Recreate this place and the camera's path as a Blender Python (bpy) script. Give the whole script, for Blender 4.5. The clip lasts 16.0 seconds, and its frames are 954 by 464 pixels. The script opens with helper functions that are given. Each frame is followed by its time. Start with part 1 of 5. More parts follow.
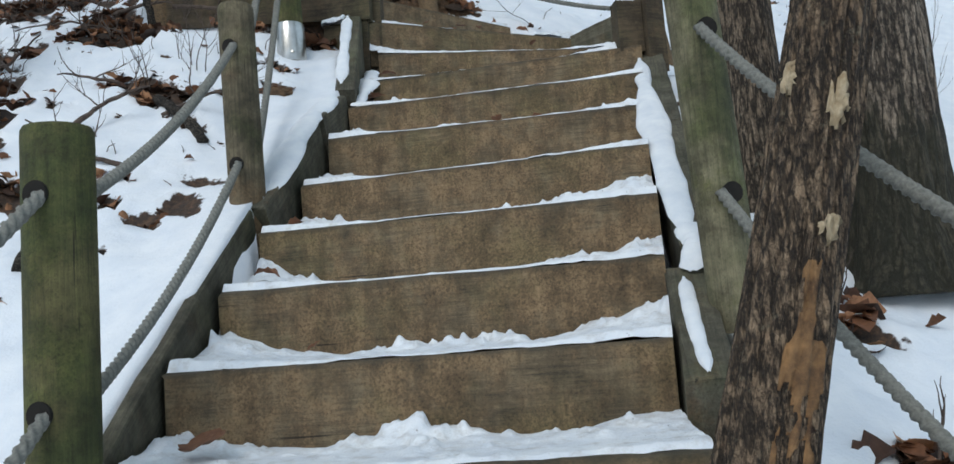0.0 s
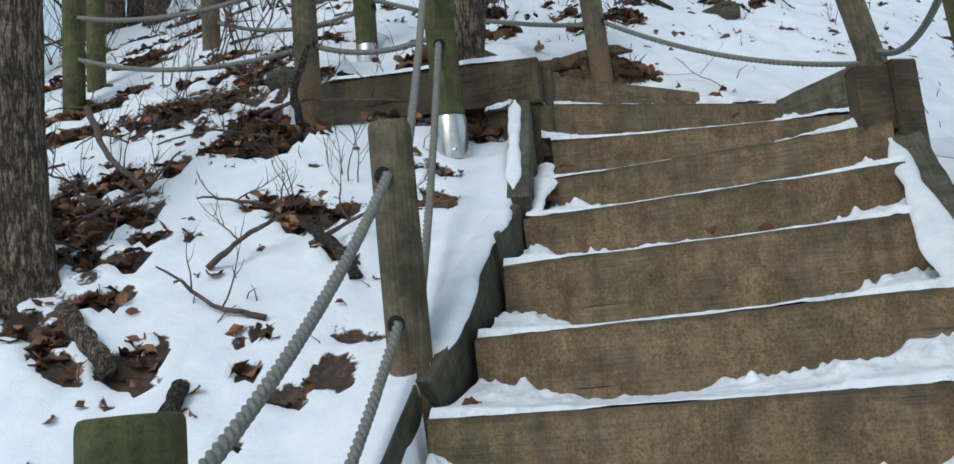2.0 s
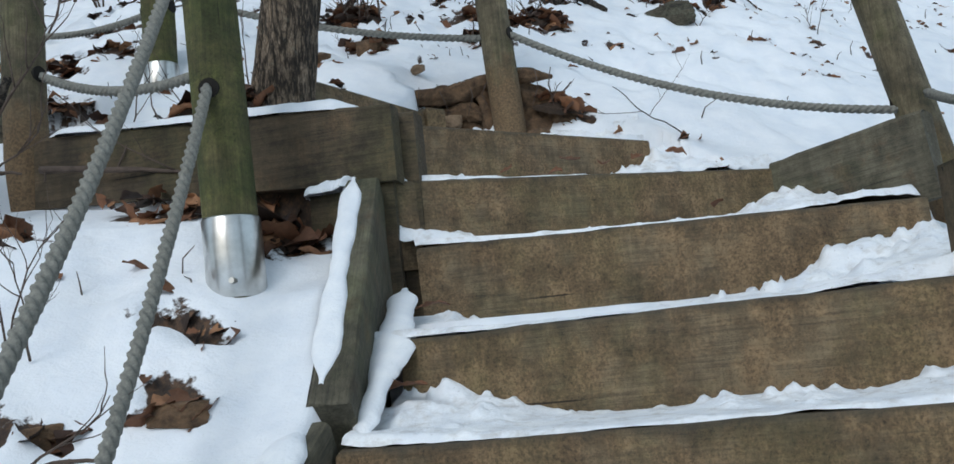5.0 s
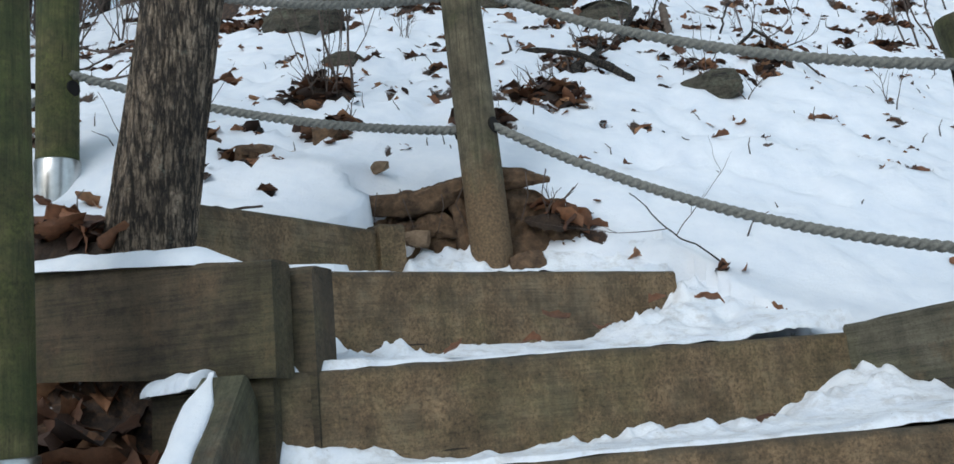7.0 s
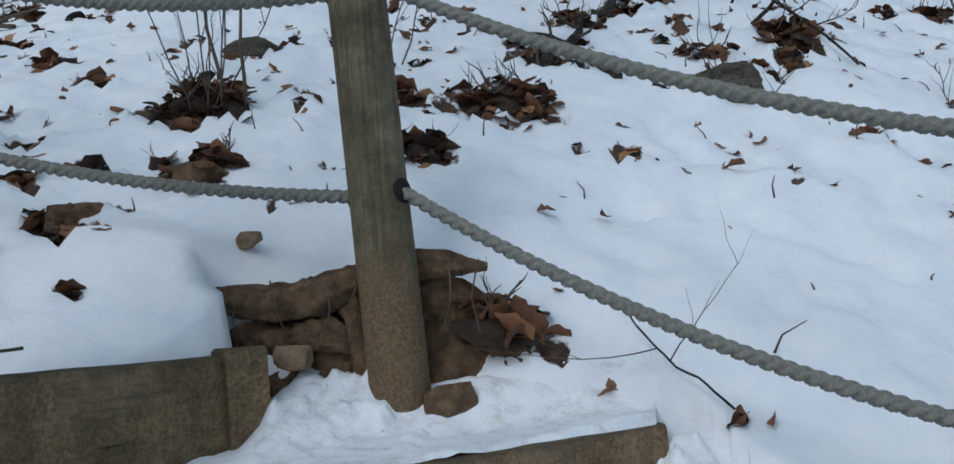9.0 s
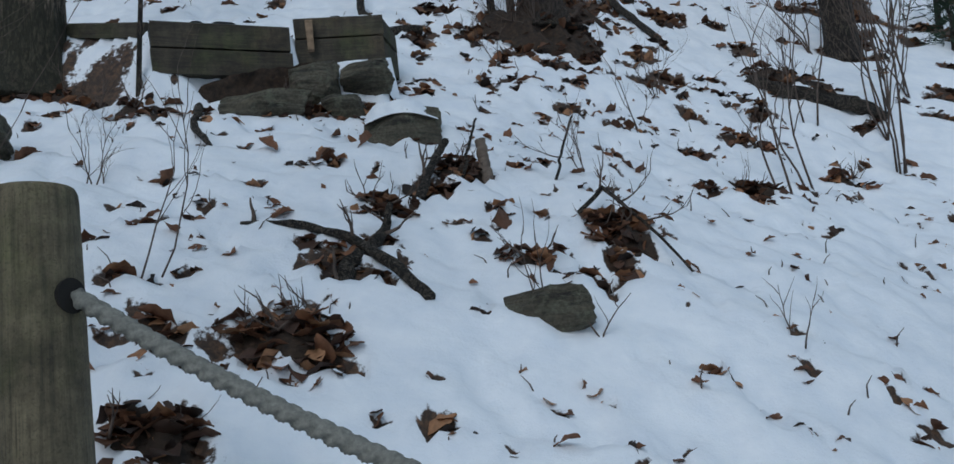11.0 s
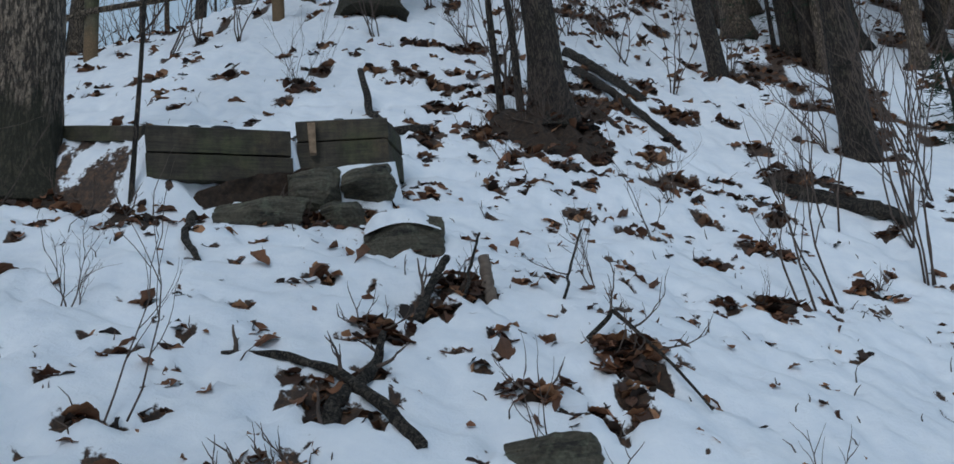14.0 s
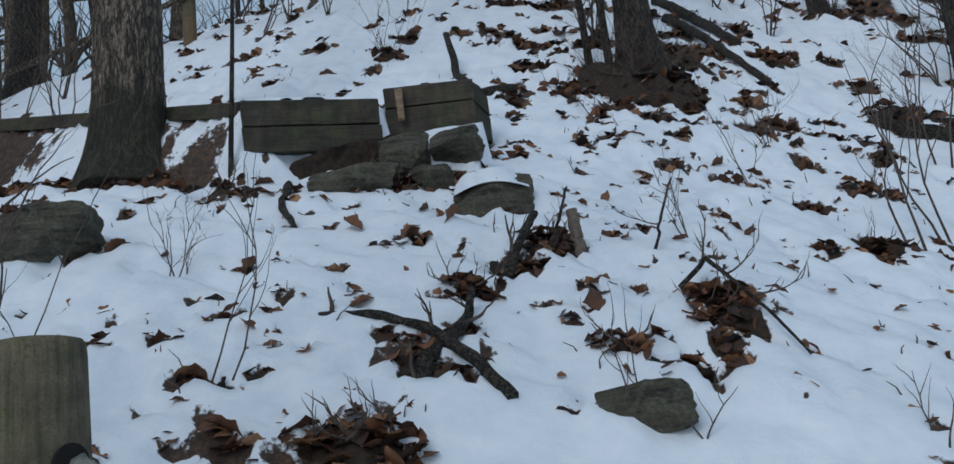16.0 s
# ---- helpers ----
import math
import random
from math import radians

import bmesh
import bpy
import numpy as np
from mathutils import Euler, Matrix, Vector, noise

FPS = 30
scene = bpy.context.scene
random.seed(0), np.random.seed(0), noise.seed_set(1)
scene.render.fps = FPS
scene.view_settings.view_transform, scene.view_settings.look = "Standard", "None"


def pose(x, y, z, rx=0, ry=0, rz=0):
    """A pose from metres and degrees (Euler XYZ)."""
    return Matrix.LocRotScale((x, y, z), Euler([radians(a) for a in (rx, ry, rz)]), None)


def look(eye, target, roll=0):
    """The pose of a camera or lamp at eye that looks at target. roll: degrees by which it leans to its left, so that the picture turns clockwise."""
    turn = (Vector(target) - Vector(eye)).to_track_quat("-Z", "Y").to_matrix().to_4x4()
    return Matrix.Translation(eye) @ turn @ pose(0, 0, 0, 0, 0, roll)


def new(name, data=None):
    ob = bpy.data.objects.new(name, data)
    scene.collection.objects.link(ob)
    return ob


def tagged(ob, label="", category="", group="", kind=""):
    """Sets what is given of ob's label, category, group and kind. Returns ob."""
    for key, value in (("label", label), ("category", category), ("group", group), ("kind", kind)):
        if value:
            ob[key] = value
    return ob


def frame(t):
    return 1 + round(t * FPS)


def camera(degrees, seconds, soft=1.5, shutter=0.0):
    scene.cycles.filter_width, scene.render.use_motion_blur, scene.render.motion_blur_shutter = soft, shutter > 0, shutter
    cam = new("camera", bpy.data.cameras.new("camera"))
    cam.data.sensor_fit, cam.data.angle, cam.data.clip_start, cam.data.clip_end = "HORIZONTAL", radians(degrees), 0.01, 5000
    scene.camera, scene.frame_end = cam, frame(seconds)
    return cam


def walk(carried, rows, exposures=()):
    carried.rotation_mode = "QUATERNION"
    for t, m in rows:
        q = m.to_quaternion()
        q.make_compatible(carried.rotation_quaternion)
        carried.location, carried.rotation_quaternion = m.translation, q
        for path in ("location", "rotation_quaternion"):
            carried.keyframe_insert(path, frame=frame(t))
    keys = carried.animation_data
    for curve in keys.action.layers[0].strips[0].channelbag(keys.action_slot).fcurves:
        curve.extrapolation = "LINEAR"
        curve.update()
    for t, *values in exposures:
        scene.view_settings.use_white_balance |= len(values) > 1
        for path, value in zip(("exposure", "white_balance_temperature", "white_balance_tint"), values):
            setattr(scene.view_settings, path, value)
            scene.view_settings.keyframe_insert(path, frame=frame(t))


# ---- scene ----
cam = camera(57.0, 16.0)
PATH = [
    (0, (0.245, 0.75, 1.108), (0.107, 2.733, 1.33), -4.3),
    (0.5, (0.137, 0.885, 1.243), (0.011, 2.864, 1.503), -2.9),
    (1, (0.197, 1.101, 1.32), (-0.001, 3.071, 1.602), -2.1),
    (1.5, (0.204, 1.176, 1.495), (-0.256, 3.1, 1.791), -4.6),
    (2, (0.061, 1.33, 1.537), (-0.412, 3.246, 1.866), -5.0),
    (2.5, (-0.048, 1.441, 1.653), (-0.582, 3.343, 1.963), -2.7),
    (3, (0.015, 1.757, 1.74), (-0.485, 3.68, 1.962), -1.9),
    (3.5, (-0.02, 1.911, 1.844), (-0.529, 3.834, 2.048), -4.1),
    (4, (-0.12, 2.251, 1.99), (-0.544, 4.199, 2.151), -3.3),
    (4.5, (-0.022, 2.523, 2.078), (-0.316, 4.494, 2.244), -2.3),
    (4.7, (0.005, 2.629, 2.142), (-0.275, 4.598, 2.356), -5.1),
    (6.8, (0.196, 3.458, 2.538), (-0.225, 5.377, 2.913), -6.6),
    (7, (0.177, 3.521, 2.615), (-0.245, 5.441, 2.982), -5.0),
    (7.5, (0.185, 3.689, 2.678), (-0.23, 5.619, 3.0), -2.8),
    (8, (0.217, 3.842, 2.861), (-0.213, 5.773, 3.157), -4.6),
    (8.5, (0.151, 4.054, 2.992), (-0.276, 5.991, 3.25), -5.7),
    (9, (0.236, 4.267, 3.081), (-0.206, 6.206, 3.3), -5.1),
    (9.5, (0.331, 4.369, 3.264), (-0.107, 6.308, 3.48), -6.7),
    (10, (0.307, 4.513, 3.325), (0.087, 6.475, 3.643), -7.3),
    (10.2, (0.283, 4.572, 3.391), (0.201, 6.548, 3.691), -7.2),
    (12.3, (0.284, 4.823, 3.73), (0.28, 6.77, 4.187), -6.2),
    (12.5, (0.315, 4.851, 3.754), (0.286, 6.799, 4.203), -6.0),
    (13, (0.335, 4.84, 3.763), (0.314, 6.763, 4.315), -6.1),
    (13.5, (0.339, 4.85, 3.761), (0.309, 6.77, 4.321), -6.0),
    (14, (0.334, 4.861, 3.754), (0.297, 6.789, 4.284), -5.8),
    (14.5, (0.334, 4.852, 3.753), (0.287, 6.785, 4.263), -5.8),
    (15, (0.333, 4.839, 3.754), (0.271, 6.775, 4.252), -5.9),
    (15.5, (0.352, 4.845, 3.747), (0.259, 6.785, 4.225), -6.6),
    (16, (0.382, 4.858, 3.722), (0.105, 6.781, 4.196), -6.9),
]
walk(cam, [(t, look(eye, target, roll)) for t, eye, target, roll in PATH],
     exposures=[(0, -0.02, 6500, 10), (2.2, 0.0, 6500, 10), (3.2, 0.0, 6480, 10), (4.6, 0.03, 6480, 10), (6.8, 0.14, 6440, 10), (8.4, -0.05, 6320, 10), (9.4, -0.44, 6140, 10), (12.5, -0.55, 6090, 10), (16, -0.51, 6030, 10)])

# ---- world, sun, exposure ----
world = bpy.data.worlds.new("overcast_sky")
scene.world = world
world.use_nodes = True
wn, wl = world.node_tree.nodes, world.node_tree.links
wn.clear()
w_out = wn.new("ShaderNodeOutputWorld")
w_bg = wn.new("ShaderNodeBackground")
w_sky = wn.new("ShaderNodeTexSky")
w_sky.sky_type = "NISHITA"
w_sky.sun_disc = False
w_sky.sun_elevation, w_sky.sun_rotation = radians(32), radians(200)
w_sky.dust_density, w_sky.air_density, w_sky.ozone_density = 4.0, 1.0, 1.0
w_mix = wn.new("ShaderNodeMix")
w_mix.data_type = "RGBA"
w_mix.inputs[0].default_value = 0.75
w_mix.inputs[7].default_value = (5.3, 6.9, 8.2, 1)      # even cloud cover
wl.new(w_sky.outputs[0], w_mix.inputs[6])
wl.new(w_mix.outputs[2], w_bg.inputs[0])
w_bg.inputs[1].default_value = 0.103
wl.new(w_bg.outputs[0], w_out.inputs[0])

sun_data = bpy.data.lights.new("sun", "SUN")
sun_data.energy, sun_data.angle, sun_data.color = 1.1, radians(25), (0.91, 0.96, 1.0)
sun = new("sun", sun_data)
sun.matrix_world = look((-3, -8, 12), (0, 4, 2))

# ---- small helpers ----
rng = np.random.default_rng(7)
R3 = random.Random(11)


def hash2(ix, iy, seed):
    n = (ix.astype(np.int64) * 374761393 + iy.astype(np.int64) * 668265263 + seed * 974634777) & 0xFFFFFFFF
    n = ((n ^ (n >> 13)) * 1274126177) & 0xFFFFFFFF
    n = n ^ (n >> 16)
    return (n & 0xFFFF) / 65535.0


def vnoise(x, y, seed=0):
    """Smooth value noise, -1 to 1, on arrays."""
    x, y = np.asarray(x, float), np.asarray(y, float)
    ix, iy = np.floor(x), np.floor(y)
    fx, fy = x - ix, y - iy
    fx, fy = fx * fx * (3 - 2 * fx), fy * fy * (3 - 2 * fy)
    a, b = hash2(ix, iy, seed), hash2(ix + 1, iy, seed)
    c, d = hash2(ix, iy + 1, seed), hash2(ix + 1, iy + 1, seed)
    return 2 * (a + (b - a) * fx + (c - a) * fy + (a - b - c + d) * fx * fy) - 1


def fbm(x, y, seed=0, octaves=4):
    out, amp = 0, 1.0
    for k in range(octaves):
        out = out + amp * vnoise(x * 2 ** k, y * 2 ** k, seed + 17 * k)
        amp *= 0.5
    return out


def sstep(a, b, v):
    u = np.clip((v - a) / (b - a), 0, 1)
    return u * u * (3 - 2 * u)


def mesh_of(name, verts, faces, material, smooth=True):
    me = bpy.data.meshes.new(name)
    me.from_pydata([tuple(map(float, v)) for v in verts], [], [tuple(map(int, f)) for f in faces])
    me.materials.append(material)
    if smooth:
        me.polygons.foreach_set("use_smooth", [True] * len(me.polygons))
    me.update()
    return me


def part(name, bm, material, parent, label=""):
    """Links a bmesh, or a mesh, as one object under a thing or a part."""
    if isinstance(bm, bmesh.types.BMesh):
        me = bpy.data.meshes.new(name)
        bm.to_mesh(me)
        bm.free()
        me.materials.append(material)
    else:
        me = bm
    ob = new(name, me)
    ob.parent = parent
    return tagged(ob, label)


def grid_mesh(name, P, material, closed=False, cap=False):
    """P: rings x around x 3. closed: the rings are loops."""
    n, m = P.shape[:2]
    i, j = np.meshgrid(np.arange(n - 1), np.arange(m if closed else m - 1), indexing="ij")
    k = (j + 1) % m
    F = np.stack([i * m + j, i * m + k, (i + 1) * m + k, (i + 1) * m + j], -1).reshape(-1, 4).tolist()
    if cap:
        F.append(list(range(m))[::-1])
        F.append(list(range((n - 1) * m, n * m)))
    return mesh_of(name, P.reshape(-1, 3), F, material)


def join_raw(pieces):
    V, F, at = [], [], 0
    for v, f in pieces:
        V.append(np.asarray(v, float))
        F.extend([[a + at for a in q] for q in f])
        at += len(v)
    return np.concatenate(V) if V else np.zeros((0, 3)), F


def tube(points, radii, n=6, wob=0.0, seed=0):
    """Raw verts and faces of a tapering tube through the points."""
    pts = np.asarray(points, float)
    radii = np.asarray(radii, float)
    tang = np.gradient(pts, axis=0)
    tang /= np.linalg.norm(tang, axis=1)[:, None] + 1e-9
    ref = np.array([0.31, 0.87, 0.38]) if abs(tang[0] @ np.array([0.31, 0.87, 0.38])) < 0.9 else np.array([1.0, 0, 0])
    a = np.cross(tang, ref)
    a /= np.linalg.norm(a, axis=1)[:, None]
    b = np.cross(tang, a)
    th = np.linspace(0, 2 * np.pi, n, endpoint=False)
    rr = radii[:, None] * (1 + wob * vnoise(np.arange(len(pts))[:, None] * 0.7 + seed, np.arange(n)[None] * 1.3, seed))
    P = pts[:, None] + rr[..., None] * (np.cos(th)[None, :, None] * a[:, None] + np.sin(th)[None, :, None] * b[:, None])
    m = len(pts)
    F = []
    for i in range(m - 1):
        for j in range(n):
            k = (j + 1) % n
            F.append([i * n + j, i * n + k, (i + 1) * n + k, (i + 1) * n + j])
    F.append(list(range(n))[::-1])
    F.append(list(range((m - 1) * n, m * n)))
    return P.reshape(-1, 3), F


# ---- materials ----
def mat(name, rough=0.8):
    m = bpy.data.materials.new(name)
    m.use_nodes = True
    nt = m.node_tree
    b = nt.nodes["Principled BSDF"]
    b.inputs["Roughness"].default_value = rough
    return m, nt, b


def node(nt, kind, **inputs):
    n = nt.nodes.new(kind)
    for k, v in inputs.items():
        n.inputs[k.replace("_", " ")].default_value = v
    return n


def ramp(nt, fac, stops):
    r = nt.nodes.new("ShaderNodeValToRGB")
    e = r.color_ramp.elements
    while len(e) < len(stops):
        e.new(0.5)
    for el, (p, c) in zip(e, stops):
        el.position, el.color = p, (*c, 1)
    nt.links.new(fac, r.inputs[0])
    return r.outputs[0]


def mixc(nt, fac, a, b, mode="MIX"):
    m = nt.nodes.new("ShaderNodeMix")
    m.data_type, m.blend_type = "RGBA", mode
    for sock, v in ((m.inputs[0], fac), (m.inputs[6], a), (m.inputs[7], b)):
        if isinstance(v, (int, float)):
            sock.default_value = v
        elif isinstance(v, tuple):
            sock.default_value = (*v, 1)
        else:
            nt.links.new(v, sock)
    return m.outputs[2]


def coords(nt, scale=(1, 1, 1), kind="Object"):
    tc = nt.nodes.new("ShaderNodeTexCoord")
    mp = nt.nodes.new("ShaderNodeMapping")
    mp.inputs["Scale"].default_value = scale
    nt.links.new(tc.outputs[kind], mp.inputs[0])
    return mp.outputs[0]


def world_pos(nt, scale=(1, 1, 1)):
    g = nt.nodes.new("ShaderNodeNewGeometry")
    mp = nt.nodes.new("ShaderNodeMapping")
    mp.inputs["Scale"].default_value = scale
    nt.links.new(g.outputs["Position"], mp.inputs[0])
    return mp.outputs[0]


def noise_tex(nt, vec, scale, detail=4.0, rough=0.6):
    n = node(nt, "ShaderNodeTexNoise", Scale=scale, Detail=detail, Roughness=rough)
    nt.links.new(vec, n.inputs["Vector"])
    return n.outputs["Fac"]


def bump(nt, b, height, strength, dist):
    bp = node(nt, "ShaderNodeBump", Strength=strength, Distance=dist)
    nt.links.new(height, bp.inputs["Height"])
    nt.links.new(bp.outputs[0], b.inputs["Normal"])
    return bp


def snow_soil_material(name):
    """Snow with bare leaf-mould where the mesh attribute 'bare' says so."""
    m, nt, b = mat(name, 0.75)
    p = world_pos(nt)
    fine, mid = noise_tex(nt, p, 160, 3), noise_tex(nt, p, 9, 5)
    snow = ramp(nt, mid, [(0.3, (0.74, 0.78, 0.84)), (0.7, (0.86, 0.88, 0.91))])
    soil = ramp(nt, noise_tex(nt, p, 38, 6, 0.75), [(0.3, (0.012, 0.008, 0.006)), (0.5, (0.05, 0.029, 0.018)), (0.68, (0.15, 0.078, 0.040))])
    at = nt.nodes.new("ShaderNodeAttribute")
    at.attribute_name = "bare"
    edge = node(nt, "ShaderNodeMath")
    edge.operation = "MULTIPLY_ADD"
    nt.links.new(noise_tex(nt, p, 45, 4), edge.inputs[0])
    edge.inputs[1].default_value = 0.7
    nt.links.new(at.outputs["Fac"], edge.inputs[2])
    fac = ramp(nt, edge.outputs[0], [(0.80, (0, 0, 0)), (0.90, (1, 1, 1))])
    nt.links.new(mixc(nt, fac, snow, soil), b.inputs["Base Color"])
    b.inputs["Subsurface Weight"].default_value = 0.0
    h = mixc(nt, fac, mixc(nt, 0.75, fine, noise_tex(nt, p, 26, 5)), noise_tex(nt, p, 60, 5))
    bump(nt, b, h, 0.5, 0.012)
    return m


def snow_material(name, dirty=0.0):
    m, nt, b = mat(name, 0.7)
    p = world_pos(nt)
    snow = ramp(nt, noise_tex(nt, p, 14, 6), [(0.3, (0.72, 0.76, 0.82)), (0.7, (0.88, 0.9, 0.92))])
    if dirty:
        d = ramp(nt, noise_tex(nt, p, 22, 8, 0.7), [(0.5, (0, 0, 0)), (0.75, (dirty, dirty, dirty))])
        snow = mixc(nt, d, snow, (0.30, 0.25, 0.19))
        specks = ramp(nt, noise_tex(nt, p, 130, 2), [(0.72, (0, 0, 0)), (0.76, (0.8, 0.8, 0.8))])
        snow = mixc(nt, specks, snow, (0.10, 0.07, 0.05))
    nt.links.new(snow, b.inputs["Base Color"])
    bump(nt, b, noise_tex(nt, p, 120, 4), 0.5, 0.006)
    return m


def timber_material(name, base, dark, mud, moss=0.0, along=0, mudlevel=0.5, wet=0.0, foot=0.0):
    """Weathered sawn timber: grain along an object axis, mud stains, a little green."""
    m, nt, b = mat(name, 0.85)
    sc = [30, 30, 30]
    sc[along] = 1.1
    grain = noise_tex(nt, coords(nt, tuple(sc)), 4.0, 10, 0.78)
    p = world_pos(nt)
    col = ramp(nt, grain, [(0.30, dark), (0.5, base), (0.72, tuple(c * 1.5 for c in base))])
    stain = noise_tex(nt, p, 6.5, 9, 0.72)
    f1 = ramp(nt, stain, [(mudlevel - 0.08, (0, 0, 0)), (mudlevel + 0.07, (0.85, 0.85, 0.85))])
    grit = noise_tex(nt, p, 140, 4, 0.7)
    col = mixc(nt, f1, col, ramp(nt, grit, [(0.32, tuple(c * 0.35 for c in mud)), (0.5, mud), (0.7, tuple(c * 1.5 for c in mud))]))
    if moss:
        f2 = ramp(nt, noise_tex(nt, p, 3.2, 8, 0.68), [(0.48, (0, 0, 0)), (0.62, (moss, moss, moss))])
        col = mixc(nt, f2, col, ramp(nt, grain, [(0.3, (0.02, 0.03, 0.008)), (0.7, (0.085, 0.105, 0.03))]))
    ck = [s * 0.55 for s in sc]
    ck[along] = 0.5
    crack = ramp(nt, noise_tex(nt, coords(nt, tuple(ck)), 4.0, 3, 0.5), [(0.27, (0.12, 0.12, 0.12)), (0.31, (1, 1, 1))])
    col = mixc(nt, 0.9, col, crack, "MULTIPLY")
    sp = ramp(nt, noise_tex(nt, p, 260, 2), [(0.36, (0.3, 0.3, 0.3)), (0.44, (1, 1, 1))])
    col = mixc(nt, 0.4, col, sp, "MULTIPLY")
    drip = [22, 22, 22]
    drip[1 if along == 2 else 2] = 2.2
    streak = ramp(nt, noise_tex(nt, coords(nt, tuple(drip)), 1.0, 5, 0.65), [(0.34, (0.5, 0.48, 0.45)), (0.6, (1.15, 1.12, 1.08))])
    col = mixc(nt, 0.55, col, streak, "MULTIPLY")
    blot = ramp(nt, noise_tex(nt, world_pos(nt, (1, 1, 1)), 8.0, 9, 0.75), [(0.38, (0.42, 0.40, 0.37)), (0.58, (1.2, 1.17, 1.15))])
    col = mixc(nt, 0.8, col, blot, "MULTIPLY")
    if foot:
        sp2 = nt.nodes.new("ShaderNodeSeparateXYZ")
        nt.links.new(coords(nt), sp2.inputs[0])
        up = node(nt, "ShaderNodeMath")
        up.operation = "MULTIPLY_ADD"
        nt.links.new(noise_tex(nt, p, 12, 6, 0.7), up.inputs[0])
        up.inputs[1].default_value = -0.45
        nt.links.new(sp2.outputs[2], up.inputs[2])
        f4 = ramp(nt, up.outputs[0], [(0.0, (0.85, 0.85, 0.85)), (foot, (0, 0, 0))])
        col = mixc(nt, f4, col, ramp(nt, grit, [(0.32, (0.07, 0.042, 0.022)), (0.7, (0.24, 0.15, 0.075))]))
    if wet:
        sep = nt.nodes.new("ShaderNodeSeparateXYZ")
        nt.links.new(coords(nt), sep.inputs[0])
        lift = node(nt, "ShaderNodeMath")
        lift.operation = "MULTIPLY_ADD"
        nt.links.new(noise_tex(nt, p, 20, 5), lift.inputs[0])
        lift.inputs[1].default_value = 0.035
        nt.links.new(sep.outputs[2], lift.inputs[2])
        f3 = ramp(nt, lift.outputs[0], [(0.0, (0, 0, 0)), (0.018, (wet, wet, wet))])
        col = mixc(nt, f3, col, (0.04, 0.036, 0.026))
    nt.links.new(col, b.inputs["Base Color"])
    bump(nt, b, mixc(nt, 0.5, grain, noise_tex(nt, p, 150, 3)), 0.7, 0.006)
    return m


